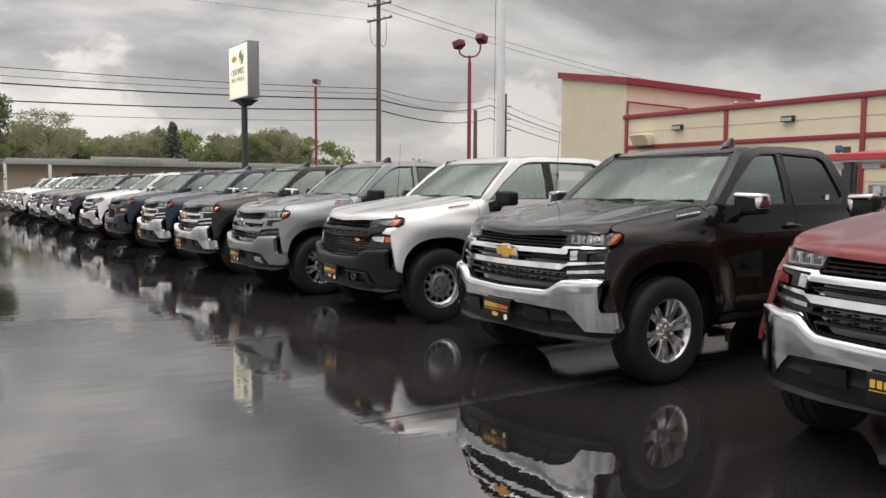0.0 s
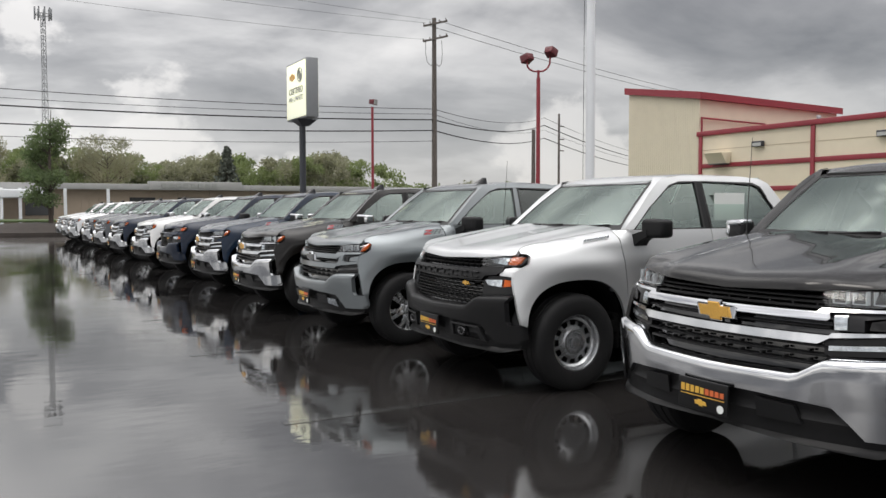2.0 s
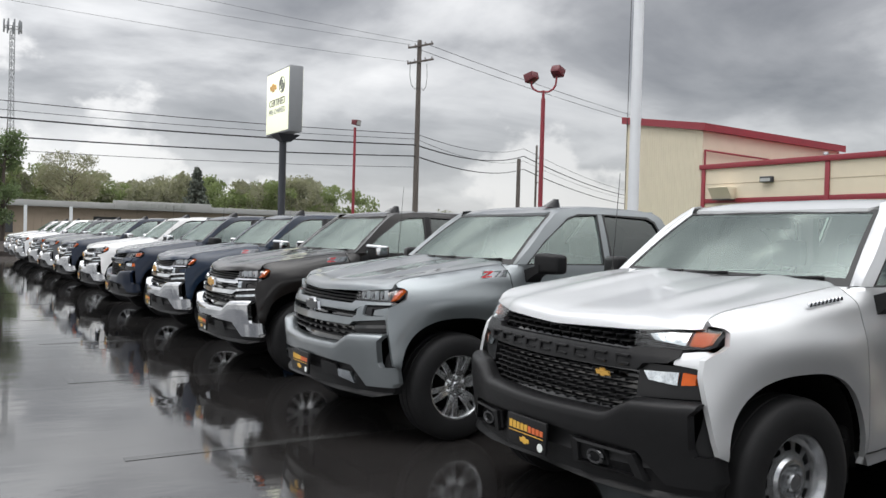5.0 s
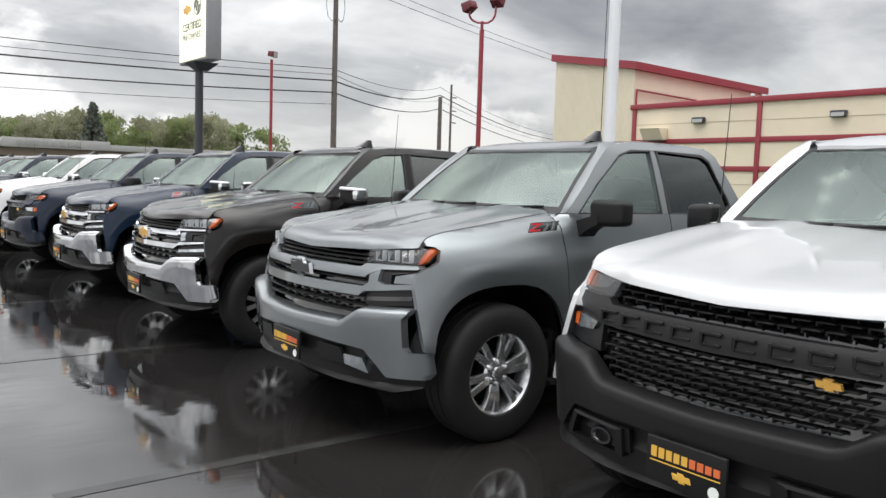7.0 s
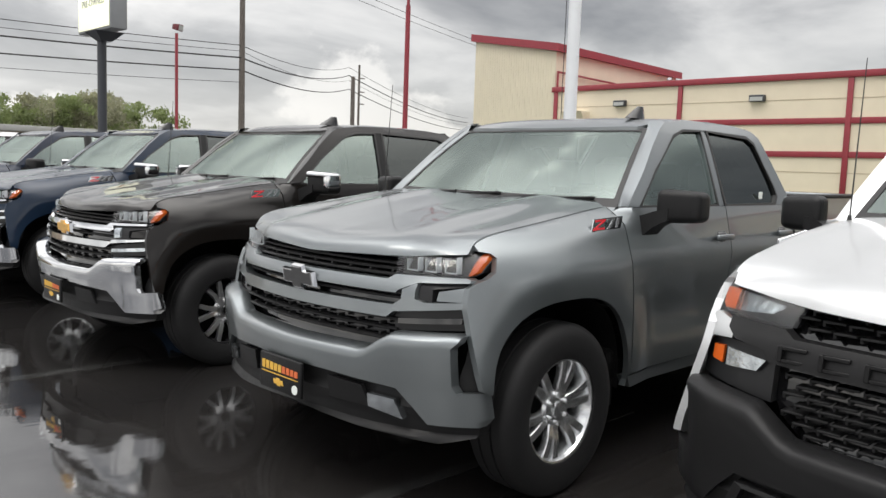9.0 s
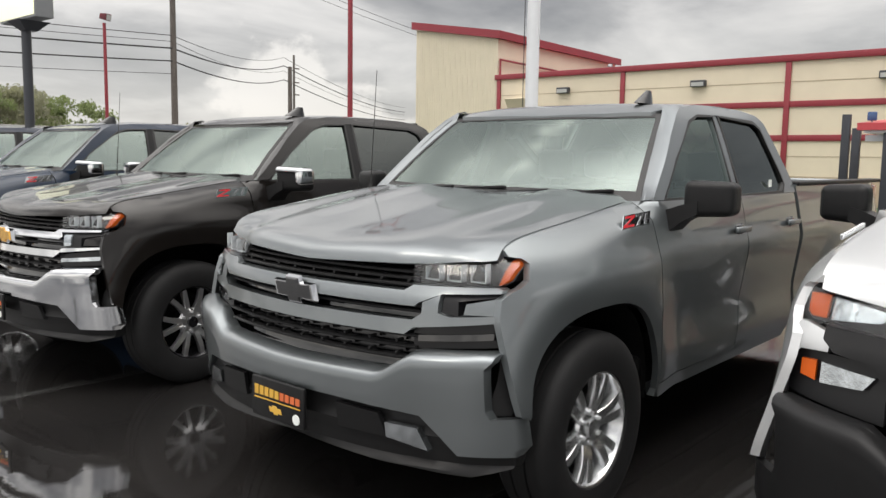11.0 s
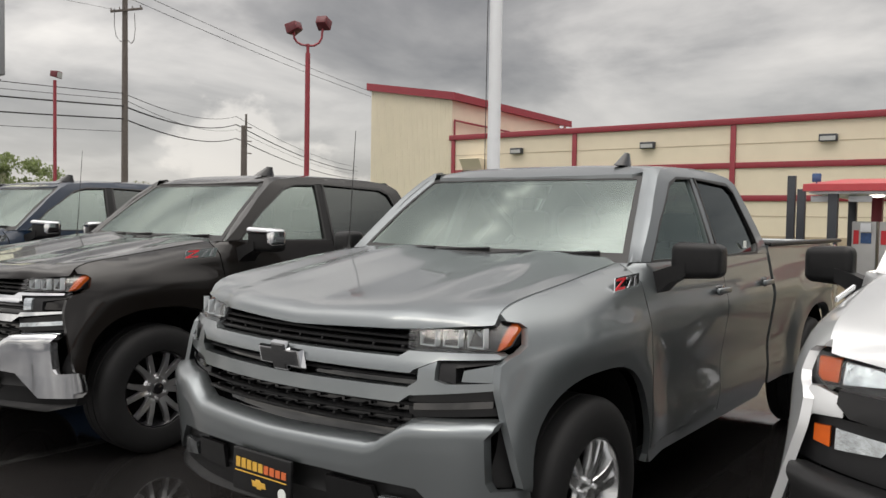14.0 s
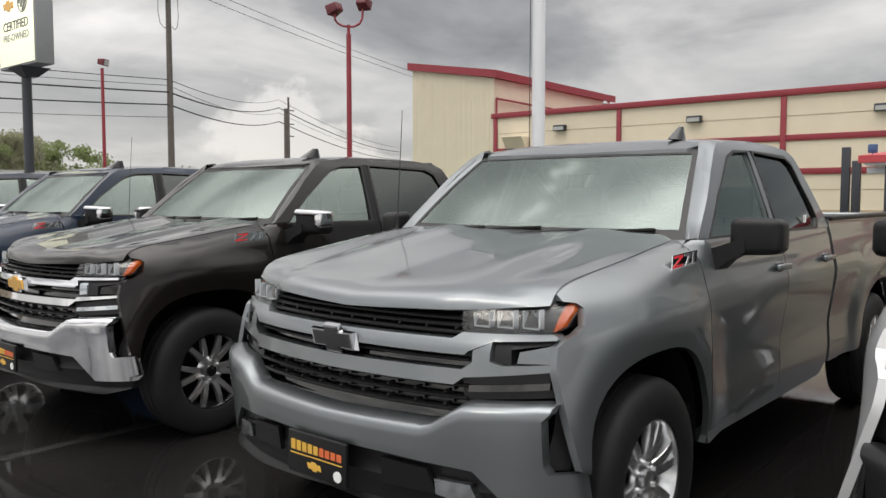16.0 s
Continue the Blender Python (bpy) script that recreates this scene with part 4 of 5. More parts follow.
    both("tow_recess", cached("tow", lambda: shell([(-0.30, 0.475), (-0.53, 0.475), (-0.50, 0.565), (-0.30, 0.575)], lambda y, z: bumper_pt(y, z) + Vector((0.005, 0, 0)), 0.06, 0.03, (0.02, 0, 0), "tow")), BLACKP, truck)
    if trim == "rst":
        both("fog_lamp", cached("fog", lambda: shell([(-0.535, 0.478), (-0.700, 0.448), (-0.662, 0.530), (-0.535, 0.536)], lambda y, z: bumper_pt(y, z) + Vector((-0.006, 0, 0)), 0.04, 0.02, (0.03, 0, 0), "fog")), LENS, truck, "bright fog lamp")
    if trim == "wt":
        def intake():
            bm = bmesh.new()
            ring = [(-0.33, 0.455), (-0.72, 0.440), (-0.66, 0.560), (-0.33, 0.572)]
            cen = Vector((-0.51, 0.507))
            vs = []
            for y, z in ring:
                q = cen + (Vector((y, z)) - cen) * 0.80
                vs.append([bm.verts.new(bumper_pt(y, z) + Vector((-0.012, 0, 0))), bm.verts.new(bumper_pt(q.x, q.y) + Vector((-0.016, 0, 0))), bm.verts.new(bumper_pt(q.x, q.y) + Vector((0.05, 0, 0))), bm.verts.new(bumper_pt(y, z) + Vector((0.05, 0, 0)))])
            for i in range(4):
                p, q = vs[i], vs[(i + 1) % 4]
                for k in range(4):
                    bm.faces.new((p[k], p[(k + 1) % 4], q[(k + 1) % 4], q[k]))
            return finish(bm, "intake", 25)
        both("intake_frame", cached("intake", intake), BLACKP, truck)

        def hook():
            bm = bmesh.new()
            ps = [Vector((0.16, -0.46 + 0.05 * math.cos(t), 0.505 + 0.03 * math.sin(t))) for t in [2 * math.pi * i / 10 for i in range(10)]]
            for a, b in zip(ps, ps[1:] + ps[:1]):
                tube(bm, a, b, 0.011, seg=6)
            return finish(bm, "hook")
        both("tow_hook", cached("hook", hook), GLOSSB, truck)
    # dealer's plate
    if tag:
        pl = obj("front_plate", rounded("plate", (-0.018, -0.170, 0.435, 0.0, 0.170, 0.605), 0.006), BLACKP, truck, at=pose(0.098, 0, 0), label="black plate with yellow and red print")
        for i in range(9):
            h = 0.040 - 0.0015 * i
            obj("print_bar", rounded(("print", i), (-0.021, 0.121 - i * 0.0335, 0.530, -0.018, 0.146 - i * 0.0335, 0.530 + h), 0.0), YELL if i < 5 else ORNG, pl)
        obj("print_line", rounded("print_line", (-0.021, -0.15, 0.514, -0.018, 0.15, 0.518), 0.0), YELL, pl)
        obj("print_emblem", cached("tie_plate", lambda: bowtie(0.085, 0.002)), YELL, pl, at=pose(-0.019, 0.01, 0.480))
        def disc():
            bm = bmesh.new()
            tube(bm, (-0.021, -0.125, 0.470), (-0.018, -0.125, 0.470), 0.022, seg=16)
            return finish(bm, "disc")
        obj("print_disc", cached("disc", disc), PAPER, pl)

    # mirrors, handles, badges, aerial
    if mirror_chrome is None:
        mirror_chrome = chrome
    both("mirror_arm", cached("mirror_arm", mirror_arm_mesh), BLACKP, truck)
    both("door_mirror", cached("mirror", mirror_mesh), BLACKP, truck)
    if mirror_chrome:
        both("mirror_cap", cached("mirror_cap", mirror_cap_mesh), CHROME, truck, "chrome mirror cap")
    hm = {"wt": BLACKP, "lt": colour}.get(trim, colour)
    for x in (2.35, stretch(3.20, crew)):
        both("door_handle", rounded(("handle", x), (x, -side_w(x, 1.165) - 0.035, 1.15, x + 0.20, -side_w(x, 1.165) - 0.012, 1.185), 0.010), hm, truck)
        # no hollow is cut: a black block gives the shade behind the handle
        both("recess_shade", rounded(("hrec", x), (x + 0.05, -side_w(x, 1.165) - 0.012, 1.135, x + 0.15, -side_w(x, 1.165) + 0.02, 1.20), 0.02), GLOSSB, truck)
    if badge == "z":
        def zed(kind):
            bm = bmesh.new()
            def slab(pts, y):
                f = bm.faces.new([bm.verts.new((x, y, z)) for x, z in pts])
                r = bmesh.ops.extrude_face_region(bm, geom=[f])
                for v in r["geom"]:
                    if isinstance(v, bmesh.types.BMVert):
                        v.co.y += 0.012
            def q(x0, z0, x1, z1, a=0.020, b=0.066):
                # a slanted bar: the badge leans forward
                k = 0.35
                return [(x0 + k * z0, z0), (x1 + k * z0, z0), (x1 + k * z1, z1), (x0 + k * z1, z1)]
            if kind == 0:
                slab(q(0.0, 0.0, 0.205, 0.072), 0)
            elif kind == 1:
                slab(q(0.012, 0.054, 0.082, 0.066), -0.004)
                slab(q(0.008, 0.006, 0.086, 0.018), -0.004)
                slab([(0.016, 0.018), (0.036, 0.018), (0.100, 0.054), (0.080, 0.054)], -0.004)
            else:
                slab(q(0.094, 0.054, 0.150, 0.066), -0.004)
                slab([(0.108, 0.006), (0.126, 0.006), (0.169, 0.054), (0.151, 0.054)], -0.004)
                slab(q(0.166, 0.006, 0.184, 0.066), -0.004)
            return finish(bm, "badge", 20)
        bm4 = pose(1.16, -side_w(1.25, 1.25) - 0.006, 1.236, -9, -3, 0) @ Matrix.Diagonal((1.2, 0.35, 0.80, 1))
        for fl in (False, True):
            b = obj("side_badge", cached("zed0", lambda: zed(0)), CHROME, truck, at=bm4 if not fl else Matrix.Diagonal((1, -1, 1, 1)) @ bm4, label="red and chrome off-road badge")
            obj("badge_stroke", cached("zed1", lambda: zed(1)), REDB, b)
            obj("badge_stroke", cached("zed2", lambda: zed(2)), STEELW, b)
    elif badge == "bars":
        def script_bar(i):
            bm = bmesh.new()
            box(bm, i * 0.031, -0.004, 0.002 + 0.002 * i, i * 0.031 + 0.024, 0.01, 0.024 + 0.002 * i, bevel=0.003, seg=1)
            return finish(bm, "script")
        for fl in (False, True):
            m = pose(1.06, -side_w(1.18, 1.25) - 0.003, 1.250, -9, -3, 0)
            first = obj("side_badge", cached(("script", 0), lambda: script_bar(0)), CHROME, truck, at=m if not fl else Matrix.Diagonal((1, -1, 1, 1)) @ m, label="chrome model badge")
            for i in range(1, 9):
                obj("badge_bar", cached(("script", i), lambda: script_bar(i)), CHROME, first)

    def fin():
        bm = bmesh.new()
        prev = None
        for i in range(9):
            t = i / 8
            z = 0.075 * t
            a = 0.105 * (1 - 0.72 * t)
            xo = 0.055 * t
            w = 0.026 * (1 - 0.75 * t) + 0.002
            ring = [bm.verts.new((xo + a * math.cos(q), w * math.sin(q), z)) for q in [2 * math.pi * k / 12 for k in range(12)]]
            if prev:
                for k in range(12):
                    bm.faces.new((prev[k], prev[(k + 1) % 12], ring[(k + 1) % 12], ring[k]))
            prev = ring
        bm.faces.new(prev)
        return finish(bm, "fin", 50)
    if trim != "wt":
        obj("roof_aerial", cached("fin", fin), GLOSSB, truck, at=pose(2.22, -0.50, 1.845), label="black shark-fin aerial")
    def whip():
        bm = bmesh.new()
        tube(bm, (1.38, 0.80, 1.335), (1.385, 0.80, 1.375), 0.013, 0.007, 10)
        tube(bm, (1.385, 0.80, 1.37), (1.43, 0.80, 2.03), 0.0035, 0.0018, 6)
        return finish(bm, "whip")
    obj("whip_aerial", cached("whip", whip), SEAL, truck, label="thin black whip aerial")
    if sticker:
        obj("window_sticker", rounded(("stick", C), (stretch(3.05, crew), -green_w(3, 1.40) - 0.001, 1.385, stretch(3.10, crew), -green_w(3, 1.40) + 0.002, 1.43), 0.0), PAPER, truck, label="small white window sticker")
    if trim == "wt":
        obj("price_sheet", blockset("sheet", [(2.70, -0.845, 1.42, 3.10, -0.835, 1.68)], 0.0), PAPER, truck, label="white price sheet inside the window")
    return truck

# ---- ground ----
def wet_asphalt():
    m = bpy.data.materials.new("wet_asphalt")
    m.use_nodes = True
    n, l = m.node_tree.nodes, m.node_tree.links
    p = n["Principled BSDF"]
    co = n.new("ShaderNodeTexCoord")
    a = n.new("ShaderNodeTexNoise"); a.inputs["Scale"].default_value = 0.35; a.inputs["Detail"].default_value = 6
    g = n.new("ShaderNodeTexNoise"); g.inputs["Scale"].default_value = 55; g.inputs["Detail"].default_value = 4
    for t in (a, g):
        l.new(co.outputs["Object"], t.inputs["Vector"])
    r = n.new("ShaderNodeValToRGB")
    r.color_ramp.elements[0].position, r.color_ramp.elements[0].color = 0.35, (0.011, 0.0105, 0.0105, 1)
    r.color_ramp.elements[1].position, r.color_ramp.elements[1].color = 0.70, (0.026, 0.024, 0.023, 1)
    l.new(a.outputs["Fac"], r.inputs[0])
    l.new(r.outputs[0], p.inputs["Base Color"])
    rr = n.new("ShaderNodeMapRange")
    rr.inputs["From Min"].default_value, rr.inputs["From Max"].default_value = 0.40, 0.62
    rr.inputs["To Min"].default_value, rr.inputs["To Max"].default_value = 0.015, 0.085
    l.new(a.outputs["Fac"], rr.inputs["Value"])
    l.new(rr.outputs[0], p.inputs["Roughness"])
    # sheen painted in by x: IOR brightens the driving lane's reflection, dims the bays'
    px = n.new("ShaderNodeSeparateXYZ"); l.new(co.outputs["Object"], px.inputs[0])
    wob = n.new("ShaderNodeTexNoise"); wob.inputs["Scale"].default_value = 0.45; wob.inputs["Detail"].default_value = 4
    l.new(co.outputs["Object"], wob.inputs["Vector"])
    edge = n.new("ShaderNodeMath"); edge.operation = "MULTIPLY_ADD"; edge.inputs[1].default_value = 3.2
    l.new(wob.outputs["Fac"], edge.inputs[0]); l.new(px.outputs[0], edge.inputs[2])
    lane_sheen = n.new("ShaderNodeMapRange"); lane_sheen.interpolation_type = "SMOOTHSTEP"
    lane_sheen.inputs["From Min"].default_value, lane_sheen.inputs["From Max"].default_value = 3.4, 5.6
    lane_sheen.inputs["To Min"].default_value, lane_sheen.inputs["To Max"].default_value = 4.2, 1.7
    l.new(edge.outputs[0], lane_sheen.inputs["Value"])
    l.new(lane_sheen.outputs[0], p.inputs["IOR"])
    bs = n.new("ShaderNodeMapRange")
    bs.inputs["From Min"].default_value, bs.inputs["From Max"].default_value = 0.42, 0.66
    bs.inputs["To Min"].default_value, bs.inputs["To Max"].default_value = 0.0, 0.10
    l.new(a.outputs["Fac"], bs.inputs["Value"])
    bp = n.new("ShaderNodeBump"); bp.inputs["Distance"].default_value = 0.004
    l.new(bs.outputs[0], bp.inputs["Strength"])
    l.new(g.outputs["Fac"], bp.inputs["Height"])
    # slow ripples of the water film
    w = n.new("ShaderNodeTexNoise"); w.inputs["Scale"].default_value = 2.6; w.inputs["Detail"].default_value = 3
    wm = n.new("ShaderNodeMapping"); wm.inputs["Rotation"].default_value = (0, 0, radians(30)); wm.inputs["Scale"].default_value = (0.6, 1.6, 1)
    l.new(co.outputs["Object"], wm.inputs[0]); l.new(wm.outputs[0], w.inputs["Vector"])
    b2 = n.new("ShaderNodeBump"); b2.inputs["Strength"].default_value = 0.055; b2.inputs["Distance"].default_value = 0.03
    l.new(w.outputs["Fac"], b2.inputs["Height"])
    l.new(bp.outputs[0], b2.inputs["Normal"])
    l.new(b2.outputs[0], p.inputs["Normal"])
    return m


CREAM = mat("cream_panel", (0.70, 0.62, 0.48), 0.6, var=0.05, scale=1.5, bump=0.05, bump_scale=8)
CREAM2 = mat("cream_ribbed_panel", (0.66, 0.60, 0.47), 0.6, var=0.05, scale=1.5)
TAN = mat("tan_block", (0.42, 0.34, 0.24), 0.8, var=0.12, scale=4, bump=0.2)
REDT = mat("red_trim", (0.25, 0.026, 0.038), 0.38, var=0.08, scale=3)
REDD = mat("dark_red_housing", (0.11, 0.012, 0.018), 0.45, var=0.1)
CANOPY = mat("red_canopy", (0.50, 0.06, 0.07), 0.35, var=0.06)
STEEL = mat("dark_steel", (0.03, 0.034, 0.042), 0.4, var=0.1)
GALV = mat("galvanised_steel", (0.36, 0.37, 0.38), 0.45, 0.7, var=0.12, scale=8)
WHITEP = mat("white_pole_paint", (0.72, 0.74, 0.76), 0.35, var=0.05, scale=3)
WOODP = mat("weathered_pole_wood", (0.11, 0.095, 0.085), 0.85, var=0.25, scale=5, bump=0.3, bump_scale=30)
WIRE = mat("cable", (0.02, 0.02, 0.02), 0.6, var=0.0)
SIGNW = mat("lit_sign_face", (0.88, 0.90, 0.70), 0.35, var=0.02, emit=0.45)
SIGNG = mat("sign_cabinet_grey", (0.22, 0.23, 0.24), 0.45, var=0.06)
INK = mat("black_ink", (0.02, 0.02, 0.02), 0.5, var=0.0)
INKG = mat("grey_ink", (0.30, 0.31, 0.29), 0.5, var=0.0)
GRASS = mat("wet_grass", (0.055, 0.085, 0.025), 0.9, var=0.35, scale=1.2, bump=0.5, bump_scale=60)
EARTH = mat("mulch", (0.035, 0.028, 0.024), 0.95, var=0.3, scale=8, bump=0.6, bump_scale=40)
KERB = mat("concrete_kerb", (0.36, 0.35, 0.33), 0.75, var=0.15, scale=6, bump=0.2)
BARK = mat("bark", (0.075, 0.06, 0.05), 0.9, var=0.25, scale=10, bump=0.5)
def leaf_mat(name, color, scale):
    """Leaves that let light through."""
    m = mat(name, color, 0.75, var=0.4, scale=scale)
    n, l = m.node_tree.nodes, m.node_tree.links
    t = n.new("ShaderNodeBsdfTranslucent"); t.inputs[0].default_value = (color[0] * 1.6, color[1] * 1.7, color[2] * 1.2, 1)
    mx = n.new("ShaderNodeMixShader"); mx.inputs[0].default_value = 0.5
    l.new(n["Principled BSDF"].outputs[0], mx.inputs[1]); l.new(t.outputs[0], mx.inputs[2])
    l.new(mx.outputs[0], n["Material Output"].inputs[0])
    return m


LEAF = leaf_mat("spring_leaves", (0.115, 0.15, 0.08), 0.9)
# far foliage: these two greens are lightened to carry the distance haze
LEAF2 = leaf_mat("hazed_olive_leaves", (0.17, 0.20, 0.105), 0.15)
LEAF3 = leaf_mat("hazed_budding_leaves", (0.215, 0.21, 0.165), 0.1)
NEEDLE = mat("dark_needles", (0.09, 0.105, 0.085), 0.85, var=0.3, scale=0.5)
BRICKR = mat("far_brick", (0.37, 0.30, 0.23), 0.85, var=0.1, scale=1.0)
ROOFG = mat("far_grey_roof", (0.34, 0.34, 0.33), 0.7, var=0.08, scale=0.6)
DGLASS = mat("far_window_glass", (0.03, 0.035, 0.04), 0.08, var=0.1)
LINEW = mat("faded_white_line", (0.04, 0.04, 0.039), 0.08, var=0.6, scale=5, ior=1.7)
KIOSK = mat("kiosk_grey", (0.42, 0.42, 0.41), 0.4, 0.3, var=0.06)
SCREEN = mat("kiosk_screen", (0.05, 0.10, 0.22), 0.15, var=0.3, scale=12)
LAMPG = mat("lamp_glass", (0.40, 0.41, 0.40), 0.25, var=0.05)
LAMPON = mat("lit_canopy_lamp", (1.0, 0.98, 0.9), 0.3, var=0.0, emit=2.5)


def quad_sheet(name, x0, y0, x1, y1, z, m, label, kind="structure", grid=1):
    bm = bmesh.new()
    bmesh.ops.create_grid(bm, x_segments=grid, y_segments=grid, size=0.5, matrix=Matrix.LocRotScale(((x0 + x1) / 2, (y0 + y1) / 2, z), None, (x1 - x0, y1 - y0, 1)))
    ob = obj(name, finish(bm, name), m)
    return tagged(ob, label, "ground", kind=kind)


ASPH = wet_asphalt()
quad_sheet("ground", -1500, -600, 1500, 2500, 0, ASPH, "wet dark asphalt lot with puddles and reflections")

# parking stripes between the bays
for k in range(-3, 11):
    bm = bmesh.new()
    y = 14.80 + 3.05 * k
    box(bm, 2.75, y - 0.045, 0.0005, 6.5, y + 0.045, 0.003)
    tagged(obj("parking_line", finish(bm, "line"), LINEW), "faded white painted parking line on wet asphalt", "road marking", "parking lines", "structure")


def slab_thing(name, boxes, m, label, category, group="", bevel=0.0, kind=""):
    bm = bmesh.new()
    for b in boxes:
        box(bm, *b, bevel=bevel, seg=1)
    return tagged(obj(name, finish(bm, name), m), label, category, group, kind)


# grass verge and kerb in front of the building
slab_thing("grass_verge", [(26.5, -30, 0.0, 32.2, 60, 0.10)], GRASS, "strip of wet short grass before the building", "grass", kind="structure")
slab_thing("kerb", [(26.3, -30, 0.0, 26.5, 60, 0.14)], KERB, "concrete kerb along the grass strip", "kerb", kind="structure")

# ---- low service building ----
low = new("service_building")
tagged(low, "long cream panel building with red trim bands and posts", "building")
BX, BY0, BY1, BH = 32.7, -25.0, 32.62, 5.20
bm = bmesh.new(); box(bm, BX, BY0, 0, BX + 14, BY1, BH); part("wall", bm, CREAM, low)
bm = bmesh.new(); box(bm, BX - 0.04, BY0, 0, BX - 0.004, BY1, 1.08); part("block_base", bm, TAN, low, "tan block base")
bm = bmesh.new(); box(bm, BX - 0.12, BY0, BH, BX + 14.1, BY1 + 0.12, BH + 0.24, bevel=0.02); part("roof_trim", bm, REDT, low, "red roof trim")
for z in (3.68, 2.46):
    bm = bmesh.new(); box(bm, BX - 0.06, BY0, z - 0.11, BX - 0.004, BY1 - 0.1, z + 0.11, bevel=0.01); part("trim_band", bm, REDT, low, "red trim band")
for y in (32.52, 26.1, 19.45, 12.8, 6.1, -0.6, -7.3, -14.0):
    bm = bmesh.new(); box(bm, BX - 0.085, y - 0.10, 0, BX - 0.006, y + 0.10, BH, bevel=0.01)
    part("trim_post", bm, REDT, low, "red trim post")
for z in (4.48, 1.8):  # panel joints
    bm = bmesh.new(); box(bm, BX - 0.012, BY0, z - 0.012, BX - 0.002, BY1 - 0.1, z + 0.012)
    part("panel_joint", bm, TAN, low)


def wall_lamp(y):
    L = new("wall_lamp")
    L.location = (BX, y, 4.56)
    tagged(L, "bronze flood wall lamp on the cream building", "wall lamp", "wall lamps along the facade")
    bm = bmesh.new(); box(bm, -0.22, -0.30, -0.12, -0.004, 0.30, 0.14, bevel=0.03)
    part("housing", bm, STEEL, L)
    bm = bmesh.new(); box(bm, -0.235, -0.25, -0.09, -0.222, 0.25, 0.06)
    part("glass", bm, LAMPG, L, "pale lamp glass")


for y in (28.95, 22.8, 16.15, 9.5, 2.8):
    wall_lamp(y)
vent = new("wall_vent_hood")
vent.location = (BX, 31.2, 4.0)
tagged(vent, "cream sheet-metal vent hood on the wall", "vent hood")
bm = bmesh.new(); box(bm, -0.70, -0.60, -0.26, -0.004, 0.52, 0.28, bevel=0.02)
for v in bm.verts:
    if v.co.x < -0.6 and v.co.z < 0:
        v.co.x += 0.35
part("hood_box", bm, CREAM, vent)
bm = bmesh.new(); box(bm, -0.50, -0.58, -0.30, -0.10, 0.48, -0.265); part("opening", bm, STEEL, vent)

# ---- tall building behind ----
tall = new("tall_hall")
tagged(tall, "tall cream ribbed metal hall with a sloping red-edged roof", "building")


def prism(name, pts, z0, parent, m, label=""):
    """Upright walls over a plan outline with a height at each corner."""
    bm = bmesh.new()
    lo = [bm.verts.new((x, y, z0 if isinstance(z0, (int, float)) else z + z0[0])) for x, y, z in pts]
    hi = [bm.verts.new((x, y, z)) for x, y, z in pts]
    n = len(pts)
    for i in range(n):
        j = (i + 1) % n
        bm.faces.new((lo[i], lo[j], hi[j], hi[i]))
    bm.faces.new(hi)
    bm.faces.new(list(reversed(lo)))
    return part(name, bm, m, parent, label)


prism("wall", [(32.55, 37.70, 7.98), (32.68, 32.64, 7.10), (43.8, 32.64, 6.98), (43.8, 37.70, 7.98)], 0, tall, CREAM2)
prism("roof_trim", [(32.36, 37.88, 8.32), (32.46, 32.38, 7.44), (44.0, 32.38, 7.30), (44.0, 37.88, 8.32)], (-0.36,), tall, REDT, "red roof edge")
for i in range(33):  # vertical ribs of the sheet cladding
    y = 37.6 - 0.152 * i
    bm = bmesh.new(); box(bm, 32.535 + (37.7 - y) * 0.0257, y - 0.012, 0, 32.60 + (37.7 - y) * 0.0257, y + 0.012, 7.95 - (37.7 - y) * 0.174)
    part("rib", bm, CREAM2, tall)
rail = new("roof_rail")
tagged(rail, "red steel rail on the low roof beside the hall", "railing")
bm = bmesh.new(); tube(bm, (32.7, 32.5, 5.44), (32.7, 32.5, 6.17), 0.05, seg=8); part("rail_post", bm, REDT, rail)
bm = bmesh.new(); tube(bm, (32.7, 32.5, 6.15), (37.5, 32.5, 6.06), 0.05, seg=8); part("rail_bar", bm, REDT, rail)
for x, y, h in ((38.5, 30.0, 0.8), (41.5, 28.8, 0.9)):
    bm = bmesh.new(); tube(bm, (x, y, 5.42), (x, y, 5.42 + h), 0.09, seg=12); tube(bm, (x, y, 5.42 + h), (x, y, 5.54 + h), 0.14, 0.10, seg=12)
    tagged(obj("roof_pipe", finish(bm, "pipe"), GALV), "grey vent pipe standing on the low roof", "vent pipe", "roof vent pipes")

# ---- car-wash pay canopy ----
can = new("pay_canopy")
tagged(can, "red-topped canopy on dark posts over pay stations", "canopy")
prism("canopy_roof", [(21.9, 14.42, 2.46), (26.5, 14.42, 2.80), (26.5, 8.2, 2.80), (21.9, 8.2, 2.46)], 2.30, can, CANOPY, "red canopy roof")
bm = bmesh.new(); box(bm, 22.0, 8.3, 2.24, 26.4, 14.3, 2.296); part("soffit", bm, WHITEP, can, "white canopy underside")
for x, y in ((22.1, 13.80), (26.0, 14.1), (22.1, 8.6), (26.0, 8.6)):
    bm = bmesh.new(); box(bm, x - 0.10, y - 0.10, 0, x + 0.10, y + 0.10, 2.24, bevel=0.01); part("post", bm, STEEL, can)
bm = bmesh.new(); box(bm, 25.0, 13.25, 0, 25.24, 13.49, 2.24, bevel=0.01); part("post", bm, REDT, can, "red middle post")
